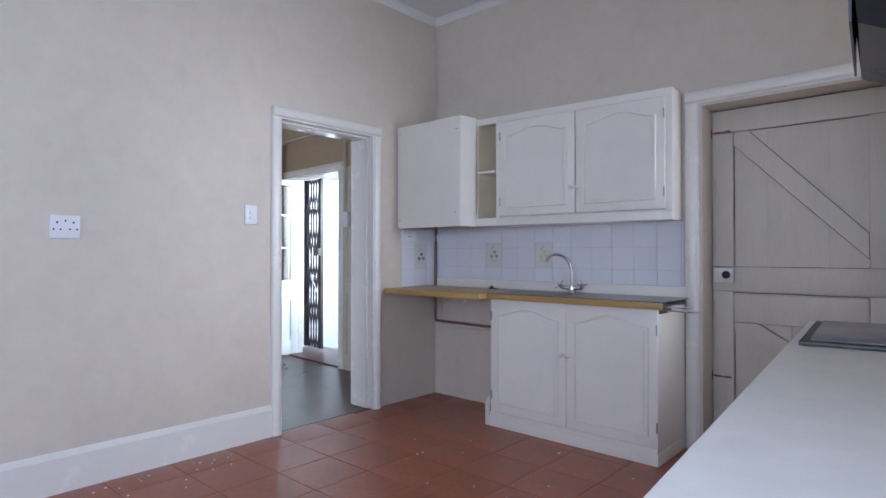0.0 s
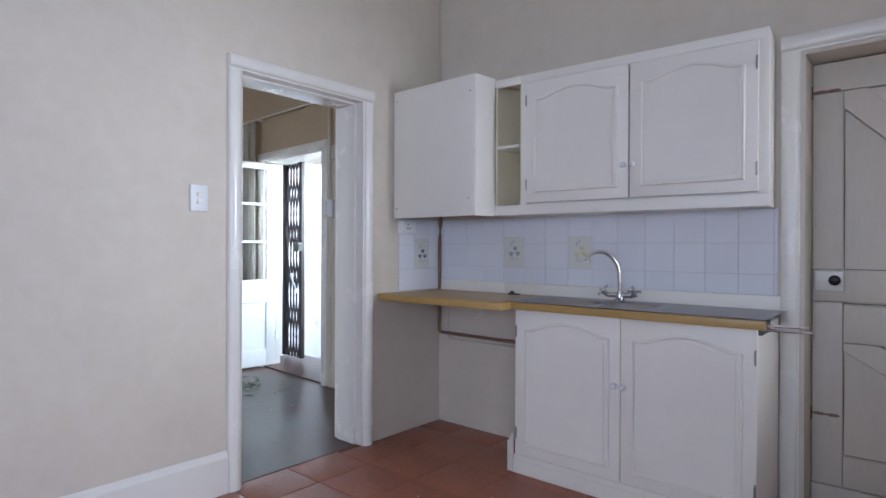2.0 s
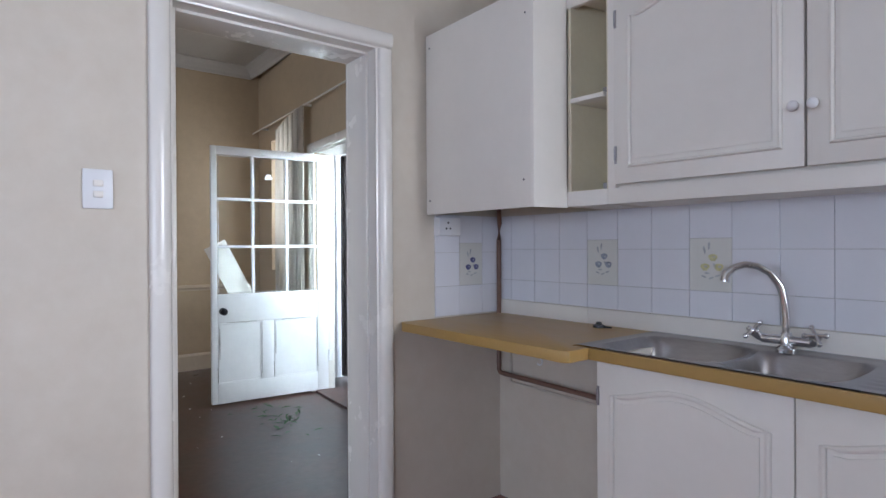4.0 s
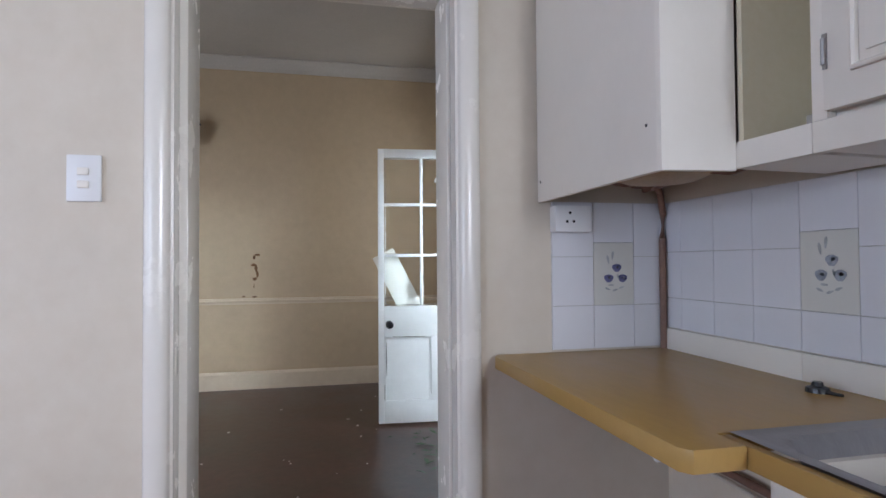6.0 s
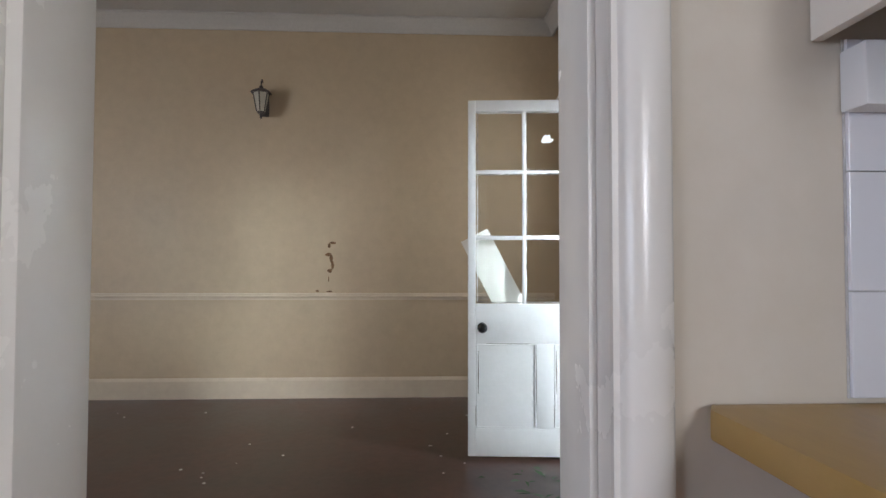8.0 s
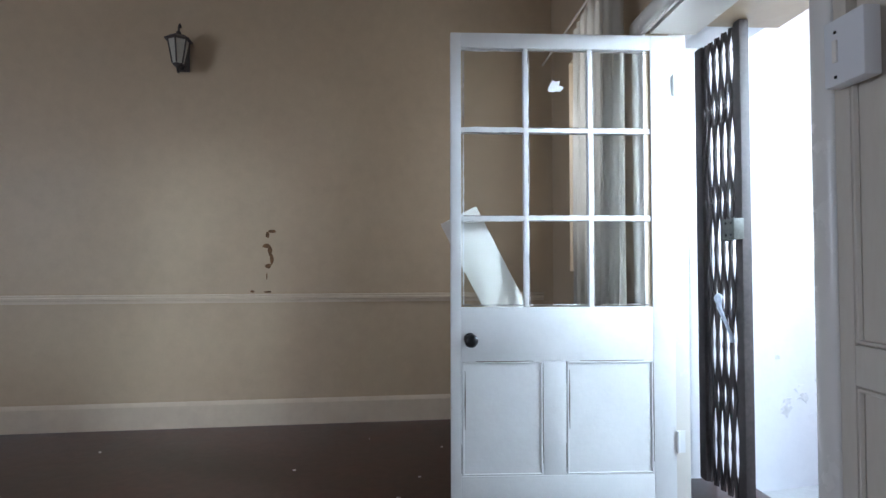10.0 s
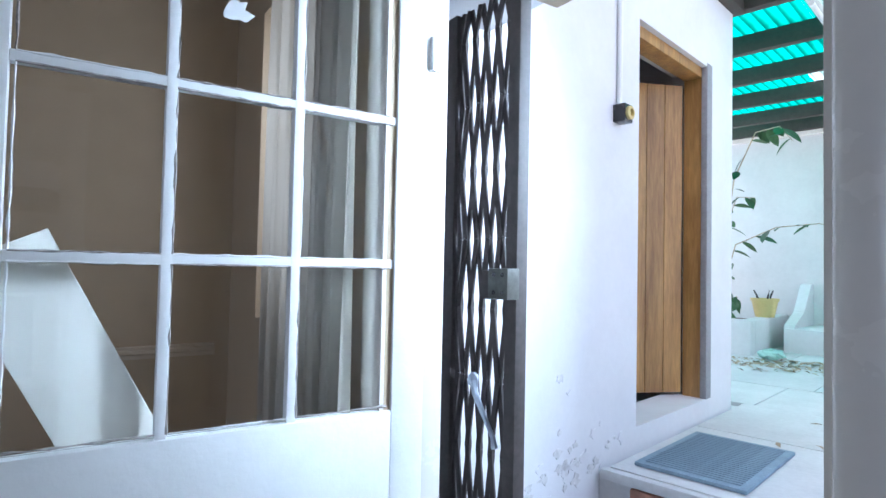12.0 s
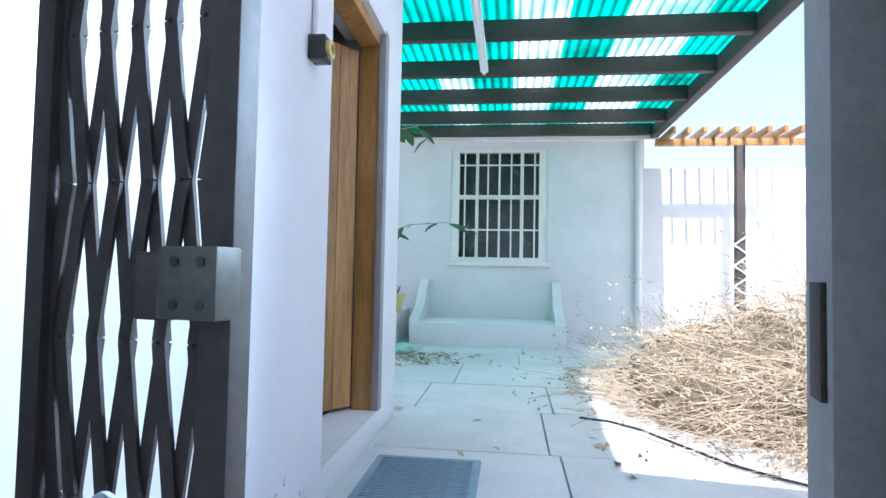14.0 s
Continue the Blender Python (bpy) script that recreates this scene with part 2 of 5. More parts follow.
def sweep(bm, pts, r, seg=8, closed=False, squash=1.0, up=(0, 0, 1)):
    """A tube along points; r may be one radius or one for each point."""
    pts = [Vector(p) for p in pts]
    n = len(pts)
    rings = []
    for i, p in enumerate(pts):
        a = pts[(i - 1) % n] if (closed or i > 0) else p
        b = pts[(i + 1) % n] if (closed or i < n - 1) else p
        t = (b - a).normalized()
        u = Vector(up)
        if abs(t.dot(u)) > 0.98:
            u = Vector((1, 0, 0)) if abs(t.x) < 0.9 else Vector((0, 1, 0))
        s = t.cross(u).normalized()
        u = s.cross(t).normalized()
        rad = r[i] if isinstance(r, (list, tuple)) else r
        rings.append([bm.verts.new(p + s * (rad * math.cos(2 * math.pi * k / seg)) + u * (rad * squash * math.sin(2 * math.pi * k / seg))) for k in range(seg)])
    for i in range(n if closed else n - 1):
        r0, r1 = rings[i], rings[(i + 1) % n]
        for k in range(seg):
            bm.faces.new((r0[k], r0[(k + 1) % seg], r1[(k + 1) % seg], r1[k]))
    if not closed:
        bm.faces.new(rings[0][::-1])
        bm.faces.new(rings[-1])
    return bm


def prism(bm, poly, axis, a, b):
    """A polygon in the plane across an axis, drawn out from a to b along it."""
    def at(p, s):
        return {'x': (s, p[0], p[1]), 'y': (p[0], s, p[1]), 'z': (p[0], p[1], s)}[axis]
    lo, hi = [bm.verts.new(at(p, a)) for p in poly], [bm.verts.new(at(p, b)) for p in poly]
    n = len(poly)
    for i in range(n):
        bm.faces.new((lo[i], lo[(i + 1) % n], hi[(i + 1) % n], hi[i]))
    bm.faces.new(lo[::-1])
    bm.faces.new(hi)
    bmesh.ops.recalc_face_normals(bm, faces=bm.faces)
    return bm


def lathe(bm, profile, c=(0, 0, 0), seg=20):
    rings = [[bm.verts.new((c[0] + r * math.cos(2 * math.pi * k / seg), c[1] + r * math.sin(2 * math.pi * k / seg), c[2] + z)) for k in range(seg)] for r, z in profile]
    for r0, r1 in zip(rings, rings[1:]):
        for k in range(seg):
            bm.faces.new((r0[k], r0[(k + 1) % seg], r1[(k + 1) % seg], r1[k]))
    bm.faces.new(rings[0][::-1])
    bm.faces.new(rings[-1])
    bmesh.ops.recalc_face_normals(bm, faces=bm.faces)
    return bm


def mesh_of(name, bm, mt, smooth=False):
    me = bpy.data.meshes.new(name)
    bm.to_mesh(me)
    bm.free()
    me.materials.append(mt)
    if smooth:
        me.shade_smooth()
        me.set_sharp_from_angle(angle=radians(38))
    return me


def thing(name, label, category, m=None, group="", kind=""):
    ob = new(name)
    ob.empty_display_size = 0.1
    if m is not None:
        ob.matrix_world = m
    return tagged(ob, label, category, group, kind)


def part(name, bm, mt, parent, label="", smooth=True):
    ob = new(name, mesh_of(name, bm, mt, smooth))
    ob.parent = parent
    if label:
        ob["label"] = label
    return ob


def solo(name, bm, mt, label="", category="", kind="", m=None, smooth=True, group=""):
    ob = new(name, mesh_of(name, bm, mt, smooth))
    if m is not None:
        ob.matrix_world = m
    return tagged(ob, label, category, group, kind)


def structure(name, bm, mt, label="", smooth=False):
    return solo(name, bm, mt, label, "", "structure", smooth=smooth)


def shared(name, me, parent, at, m=None):
    ob = new(name, me)
    ob.parent = parent
    ob.matrix_local = Matrix.Translation(at) @ m if m else Matrix.Translation(at)
    return ob


# ---- structure ----
KX, KY = -2.45, 3.88            # faces of the kitchen's west and north walls
RX, RW = -2.68, -6.48           # east and west faces of the second room
NO = 4.47                       # outer face of the north wall
KC, RC = 3.13, 3.125            # ceilings
NW = pose(-3.915, 3.985, 0, 0, 0, -3.7) @ Matrix.Translation((3.86, -3.88, 0))   # the room's north wall runs a little askew
EX0, EX1, EZ = -4.84, -3.825, 2.06   # outer doorway
# wall between kitchen and room, with its doorway
bm = B()
box(bm, RX, KX, -1.9, 2.38, 0, KC)
box(bm, RX, KX, 2.38, 3.197, 2.055, KC)
box(bm, RX, KX, 3.197, KY, 0, KC)
structure("wall_between", bm, M_KWALL, "beige painted plaster wall with an open doorway")
# north wall: room part with outer doorway and curtained window, kitchen part with plank door
bm = B()
box(bm, RW - 0.45, -6.0, KY, NO, 0, KC)
box(bm, -6.0, -5.20, KY, NO, 0, 1.0)
box(bm, -6.0, -5.20, KY, NO, 2.3, KC)
box(bm, -5.20, EX0, KY, 4.035, 0, KC)
box(bm, -5.20, EX0, 4.035, NO, 2.12, KC)
box(bm, EX0, EX1, KY, NO, EZ, KC)
box(bm, EX1, RX + 0.05, KY, NO, 0, KC)
solo("wall_north_room", bm, M_RWALL, "tan painted plaster wall with an outer doorway", "", "structure", m=NW, smooth=False)
bm = B()
box(bm, RX + 0.06, -0.32, KY, NO, 0, KC)
box(bm, -0.32, 0.62, KY, NO, 2.06, KC)
box(bm, 0.62, 1.35, KY, NO, 0, KC)
structure("wall_north_kitchen", bm, M_KWALL, "beige painted plaster wall behind the sink")
bm = B()
box(bm, 1.10, 1.35, -1.9, -1.2, 0, KC)
box(bm, 1.10, 1.35, -1.2, 0.30, 0, 0.85)
box(bm, 1.10, 1.35, -1.2, 0.30, 2.0, KC)
box(bm, 1.10, 1.35, 0.30, 3.15, 0, KC)
box(bm, 1.10, 1.35, 3.15, 3.83, 0, 1.1)
box(bm, 1.10, 1.35, 3.15, 3.83, 2.2, KC)
box(bm, 1.10, 1.35, 3.83, KY, 0, KC)
structure("wall_east", bm, M_KWALL, "beige painted plaster wall with a window")
bm = B()
box(bm, RX, -1.3, -2.15, -1.9, 0, KC)
box(bm, -1.3, 0.2, -2.15, -1.9, 0, 1.0)
box(bm, -1.3, 0.2, -2.15, -1.9, 2.1, KC)
box(bm, 0.2, 1.35, -2.15, -1.9, 0, KC)
structure("wall_south_kitchen", bm, M_KWALL, "beige painted plaster wall with a window")
bm = B()
box(bm, RW - 0.25, RW, -1.1, KY + 0.27, 0, KC)
structure("wall_west", bm, M_RWALL, "tan painted plaster wall with faint mottling")
# south wall out of view, its opening only lets the fill lamp in
bm = B()
box(bm, RW - 0.25, -4.05, -1.35, -1.1, 0, KC)
box(bm, -4.05, -2.85, -1.35, -1.1, 0, 0.95)
box(bm, -4.05, -2.85, -1.35, -1.1, 2.25, KC)
box(bm, -2.85, RX, -1.35, -1.1, 0, KC)
structure("wall_south_room", bm, M_RWALL, "unseen tan plaster wall with an opening added for a fill lamp")
# tan skin of the room's side of the wall between
bm = B()
box(bm, RX - 0.006, RX - 0.001, -1.1, 2.38, 0, RC)
box(bm, RX - 0.006, RX - 0.001, 2.38, 3.197, 2.055, RC)
box(bm, RX - 0.006, RX - 0.001, 3.197, KY + 0.08, 0, RC)
structure("wall_room_east", bm, M_RWALL, "tan painted plaster wall")
bm = B()
box(bm, RX, 1.35, -2.15, NO, KC, KC + 0.15)
structure("ceiling_kitchen", bm, M_CEIL, "white painted ceiling")
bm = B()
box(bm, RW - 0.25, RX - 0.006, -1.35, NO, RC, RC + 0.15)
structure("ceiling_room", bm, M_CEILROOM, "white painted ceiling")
# roof raised into an unseen block, its shadow covers the near yard
bm = B()
box(bm, RW - 0.25, -4.0, -2.15, NO, KC + 0.16, 7.8)
box(bm, -4.0, 1.35, -2.15, NO, KC + 0.16, 3.55)
structure("roof_sun_block", bm, M_OUTWALL, "unseen roof block raised to shade the yard")
# floors
bm = B()
box(bm, RX + 0.18, 1.1, -1.9, KY, -0.12, -0.006)
floor_k = structure("floor_kitchen", bm, M_GROUT, "red terracotta tile floor")
bm = B()
box(bm, RW, RX + 0.18, -1.1, KY + 0.28, -0.12, -0.004)
floor_r = structure("floor_room", bm, M_DARKF, "dark worn floor with scuffs")


# cornices
def cornice(name, x0, x1, y0, y1, z, h, d, mt):
    bm = B()
    prof = [(0, 0), (0, -h), (d * 0.18, -h), (d * 0.3, -h * 0.75), (d * 0.6, -h * 0.4), (d * 0.9, -h * 0.18), (d, -h * 0.15), (d, 0)]
    prism(bm, [(y1 - p, z + q) for p, q in prof], 'x', x0, x1)
    prism(bm, [(y0 + p, z + q) for p, q in prof], 'x', x0, x1)
    prism(bm, [(x0 + p, z + q) for p, q in prof], 'y', y0, y1)
    prism(bm, [(x1 - p, z + q) for p, q in prof], 'y', y0, y1)
    return structure(name, bm, mt, "white moulded ceiling cornice", smooth=False)


cornice("cornice_kitchen", KX, 1.10, -1.9, KY, KC - 0.002, 0.05, 0.05, M_CEIL)
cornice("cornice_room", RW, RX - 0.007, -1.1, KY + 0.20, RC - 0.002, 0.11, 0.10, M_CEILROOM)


def skirting(name, axis, face, side, a, b, h, d, label):
    """A skirting board along a wall: the axis it runs along, the wall's face and the side it stands out to."""
    bm = B()
    prism(bm, [(face + side * p, q) for p, q in ((0, 0), (d, 0), (d, h * 0.86), (d * 0.55, h * 0.95), (d * 0.2, h), (0, h))], axis, a, b)
    return structure(name, bm, M_TRIM, label)


skirting("baseboard_kitchen", 'y', KX, 1, -1.9, 2.32, 0.20, 0.022, "white painted skirting board")
skirting("baseboard_room_west", 'y', RW, 1, -1.1, KY + 0.2, 0.165, 0.02, "painted skirting board").data.materials[0] = M_RTRIM
skirting("baseboard_room_south", 'x', -1.1, 1, RW + 0.02, RX - 0.01, 0.15, 0.02, "painted skirting board").data.materials[0] = M_RTRIM
bb = skirting("baseboard_room_north", 'x', KY, -1, RW + 0.09, EX0 - 0.11, 0.15, 0.02, "painted skirting board")
bb.data.materials[0], bb.matrix_world = M_RTRIM, NW
bm = B()
prism(bm, [(RW + p, 0.825 + q) for p, q in ((0, -0.03), (0.012, -0.03), (0.012, -0.012), (0.022, -0.006), (0.022, 0.006), (0.010, 0.012), (0.010, 0.022), (0, 0.026))], 'y', -1.1, KY + 0.2)
structure("dado_rail", bm, M_RTRIM, "painted dado rail")


def architrave(parent, axis, face, side, a, b, top, w, d, z0=0.0):
    """Three moulded boards round a doorway from a to b."""
    prof = [(0, 0), (0, d * 0.55), (w * 0.10, d * 0.62), (w * 0.14, d * 0.95)] + [(w * (0.57 - 0.43 * math.cos(math.pi * i / 10)), d * (0.95 + 0.75 * math.sin(math.pi * i / 10))) for i in range(1, 10)] + [(w, d * 0.9), (w, 0)]
    other = 'z'
    for s, e in ((-1, a), (1, b)):
        bm = B()
        poly = [(e + s * p, face + side * q) if axis == 'x' else (face + side * q, e + s * p) for p, q in prof]
        prism(bm, poly, other, z0, top)
        part("architrave_side", bm, M_TRIM, parent)
    bm = B()
    poly = [(face + side * q, top + p) for p, q in prof] if axis == 'x' else [(face + side * q, top + p) for p, q in prof]
    prism(bm, poly, axis, a - w, b + w)
    part("architrave_head", bm, M_TRIM, parent)


# lined doorway between the rooms
dw = thing("door_frame_1", "white gloss painted door lining and architrave", "door frame", kind="structure")
architrave(dw, 'y', KX, 1, 2.395, 3.174, 2.045, 0.073, 0.02)
architrave(dw, 'y', RX - 0.006, -1, 2.395, 3.174, 2.045, 0.073, 0.02)
bm = B()
box(bm, RX - 0.006, KX, 2.38, 2.395, 0, 2.055, 0.002)
box(bm, RX - 0.006, KX, 3.174, 3.197, 0, 2.055, 0.002)
box(bm, RX - 0.006, KX, 2.395, 3.174, 2.045, 2.055)
part("lining", bm, M_TRIM, dw)
bm = B()
box(bm, -2.67, -2.50, 2.395, 2.418, 0, 2.045, 0.004)
box(bm, -2.66, -2.50, 3.162, 3.174, 0, 2.045, 0.003)
box(bm, -2.66, -2.50, 2.419, 3.162, 2.033, 2.045, 0.003)
part("door_stop", bm, M_TRIM, dw)
bm = B()
box(bm, -2.478, -2.456, 2.3955, 2.399, 0.88, 0.955, 0.001)
part("strike_plate", bm, M_TRIM, dw, "worn metal strike plate")


# sink wall: upper cabinets
def cathedral(w, h, inset, arch):
    """Outline of an arched panel in a door of that size."""
    x0, x1, z0, z1 = inset, w - inset, inset, h - inset
    pts = [(x0, z0), (x1, z0), (x1, z1 - arch)]
    n = 14
    for i in range(1, n):
        t = i / n
        pts.append((x1 + (x0 - x1) * t, z1 - arch + arch * (0.5 - 0.5 * math.cos(2 * math.pi * min(max((t - 0.06) / 0.88, 0), 1))) ** 0.7))
    pts.append((x0, z1 - arch))
    return pts


def cabinet_door(parent, x, y, z, w, h, knob, hinge_side):
    bm = B()
    box(bm, 0, w, 0, 0.02, 0, h, 0.004)
    d = part("door", bm, M_CAB, parent)
    d.location = (x, y, z)
    inset = 0.058
    pts = cathedral(w, h, inset, 0.045)
    bm = B()
    sweep(bm, [(p, -0.002, q) for p, q in pts], 0.0085, 8, closed=True, up=(0, 1, 0))
    part("panel_moulding", bm, M_CAB, d)
    bm = B()
    inner = [(inset + 0.02 + (p - inset) * (w - 2 * inset - 0.04) / (w - 2 * inset), inset + 0.02 + (q - inset) * (h - 2 * inset - 0.04) / (h - 2 * inset)) for p, q in pts]
    prism(bm, inner, 'y', -0.006, 0.001)
    part("raised_panel", bm, M_CAB, d, smooth=False)
    bm = B()
    kx, kz = knob
    cone(bm, (kx, 0.0, kz), (kx, -0.018, kz), 0.006)
    ball(bm, (kx, -0.026, kz), 0.015, (1, 0.8, 1))
    part("knob", bm, M_PLASTIC, d, "small white round knob")
    for hz in (0.12 * h + 0.02, 0.85 * h):
        bm = B()
        hx = 0.006 if hinge_side < 0 else w - 0.006
        cone(bm, (hx, -0.004, hz - 0.022), (hx, -0.004, hz + 0.022), 0.0045, seg=8)
        box(bm, hx - 0.004, hx + 0.004, -0.003, 0.002, hz - 0.03, hz + 0.03)
        part("hinge", bm, M_STEEL, d, "tarnished metal hinge")
    return d


def open_carcass(bm, x0, x1, y0, y1, z0, z1, t=0.016):
    box(bm, x0, x0 + t, y0, y1, z0, z1)
    box(bm, x1 - t, x1, y0, y1, z0, z1)
    box(bm, x0 + t, x1 - t, y0, y1, z0, z0 + t)
    box(bm, x0 + t, x1 - t, y0, y1, z1 - t, z1)
    box(bm, x0 + t, x1 - t, y1 - t, y1, z0 + t, z1 - t)


UZ0, UZ1 = 1.365, 2.14
UP = pose(-0.41, 3.695, 0, 0, 0, 4.0) @ Matrix.Translation((0.41, -3.70, 0))   # the wall units hang a little askew
up = thing("wall_cabinet", "white painted wall cabinet with arched panel doors", "cabinet", UP)
bm = B()
box(bm, -1.60, -0.408, 3.72, KY + 0.09, UZ0, UZ1, 0.003)
part("body", bm, M_CAB, up)
for nm, x0, x1, z0, z1 in (("bottom_rail", -1.618, -0.408, UZ0, UZ0 + 0.055), ("top_rail", -1.618, -0.408, UZ1 - 0.045, UZ1),
                           ("stile", -1.618, -1.588, UZ0 + 0.055, UZ1 - 0.045), ("stile", -0.455, -0.408, UZ0 + 0.055, UZ1 - 0.045)):
    bm = B()
    box(bm, x0, x1, 3.70, 3.72, z0, z1, 0.002)
    part(nm, bm, M_CAB, up)
cabinet_door(up, -1.585, 3.686, UZ0 + 0.065, 0.572, UZ1 - UZ0 - 0.115, (0.552, 0.16), -1)
cabinet_door(up, -1.007, 3.686, UZ0 + 0.065, 0.560, UZ1 - UZ0 - 0.115, (0.02, 0.16), 1)
SX = -1.79                      # where the splayed end of the corner cupboard meets the shelves
sh = thing("open_shelf_unit", "open shelf unit, white outside and cream inside", "shelf", UP)
for nm, z0, z1 in (("bottom_rail", UZ0, UZ0 + 0.055), ("top_rail", UZ1 - 0.045, UZ1)):
    bm = B()
    box(bm, SX, -1.619, 3.70, 3.72, z0, z1, 0.002)
    part(nm, bm, M_CAB, sh)
bm = B()
box(bm, SX, -1.619, 3.72, KY + 0.06, UZ0, UZ0 + 0.052)
part("bottom_board", bm, M_CAB, sh)
bm = B()
box(bm, SX, -1.619, 3.72, KY + 0.06, UZ1 - 0.018, UZ1)
part("top_board", bm, M_CAB, sh)
bm = B()
box(bm, SX + 0.02, -1.619, KY + 0.045, KY + 0.06, UZ0 + 0.053, UZ1 - 0.019)
part("back_board", bm, M_CABIN, sh, "cream back board")
bm = B()
box(bm, -1.634, -1.6195, 3.72, KY + 0.044, UZ0 + 0.053, UZ1 - 0.019)
part("side_panel", bm, M_CABIN, sh, "bare cream side board")
bm = B()
box(bm, SX + 0.012, -1.635, 3.702, KY + 0.044, 1.745, 1.762, 0.002)
part("shelf", bm, M_CAB, sh)
for z in (UZ0 + 0.06, 1.766):
    bm = B()
    box(bm, -1.66, -1.635, 3.735, 3.75, z, z + 0.02, 0.003)
    part("shelf_bracket", bm, M_STEEL, sh)
cu = thing("corner_cupboard", "white boarded-in corner cupboard above the worktop", "cabinet")
CZ0, CZ1 = UZ0 - 0.003, UZ1 + 0.012
bm = B()
box(bm, KX + 0.004, -1.815, 3.437, 3.453, CZ0, CZ1, 0.002)
part("front_panel", bm, M_CAB, cu)
bm = B()
prism(bm, [(-1.815, 3.437), (-1.803, 3.440), (-1.785, 3.598), (-1.800, 3.602), (-1.82, 3.453)], 'z', CZ0, CZ1)
part("splayed_panel", bm, M_CAB, cu, smooth=False)
bm = B()
prism(bm, [(KX + 0.004, 3.454), (-1.822, 3.454), (-1.802, 3.603), (-1.802, KY - 0.004), (KX + 0.004, KY - 0.004)], 'z', CZ1 - 0.014, CZ1 - 0.002)
part("top_board", bm, M_CAB, cu, smooth=False)
bm = B()
prism(bm, [(-1.784, 3.604), (-1.770, 3.604), (-1.742, KY - 0.006), (-1.756, KY - 0.006)], 'z', UZ0 + 0.054, UZ1 - 0.02)
part("inner_side_panel", bm, M_CABIN, cu, smooth=False)
for x, z in ((KX + 0.03, CZ0 + 0.06), (KX + 0.03, CZ1 - 0.06), (-1.85, CZ0 + 0.10), (-1.84, CZ1 - 0.09)):
    bm = B()
    cone(bm, (x, 3.4375, z), (x, 3.4355, z), 0.004, seg=8)
    part("nail_head", bm, M_LOCK, cu)
bm = B()
lathe(bm, [(0.02, -0.045), (0.09, -0.038), (0.15, -0.015), (0.172, 0.015), (0.18, 0.06), (0.18, 0.60), (0.15, 0.66)], (KX + 0.31, 3.66, UZ0 + 0.062), 32)
part("water_heater_tank", bm, M_TANK, cu, "round tan water tank inside")

# base cabinet and worktops
lc = thing("sink_cabinet", "white painted sink cabinet with two arched panel doors", "cabinet")
for nm, a in zip(("side_panel", "side_panel", "bottom_panel", "back_panel", "top_rail"), ((-1.545, -1.527, 3.455, KY - 0.002, 0.07, 0.865), (-0.418, -0.40, 3.455, KY - 0.002, 0.07, 0.865), (-1.527, -0.418, 3.455, KY - 0.002, 0.07, 0.088),
          (-1.527, -0.418, KY - 0.02, KY - 0.002, 0.088, 0.865), (-1.527, -0.418, 3.455, 3.475, 0.82, 0.865))):
    bm = B()
    box(bm, *a)
    part(nm, bm, M_CAB, lc)
bm = B()
box(bm, -1.55, -0.395, 3.438, KY - 0.002, 0, 0.07, 0.004)
box(bm, -1.545, -0.40, 3.440, 3.455, 0.07, 0.099, 0.002)
part("plinth", bm, M_CAB, lc)
cabinet_door(lc, -1.532, 3.434, 0.103, 0.572, 0.757, (0.552, 0.445), -1)
cabinet_door(lc, -0.957, 3.434, 0.103, 0.562, 0.757, (0.02, 0.445), 1)
wt = thing("worktop", "yellow-brown laminate worktop beside the sink", "worktop")
bm = B()
prism(bm, [(KX + 0.004, 3.300), (KX + 0.03, 3.286), (-1.553, 3.292), (-1.535, 3.306), (-1.535, 3.398), (-1.60, 3.398), (-1.60, KY - 0.004), (KX + 0.004, KY - 0.004)], 'z', 0.862, 0.900)
bmesh.ops.bevel(bm, geom=[e for e in bm.edges if abs(e.verts[0].co.z - e.verts[1].co.z) < 1e-5], offset=0.005, segments=2, profile=0.6, affect='EDGES')
part("slab", bm, M_WOODTOP, wt)
sk = thing("kitchen_sink", "stainless steel sink top with a wooden front edge", "sink")
bm = B()
box(bm, -1.598, -0.36, 3.40, 3.418, 0.862, 0.898, 0.003)
part("front_edge", bm, M_WOODTOP, sk)
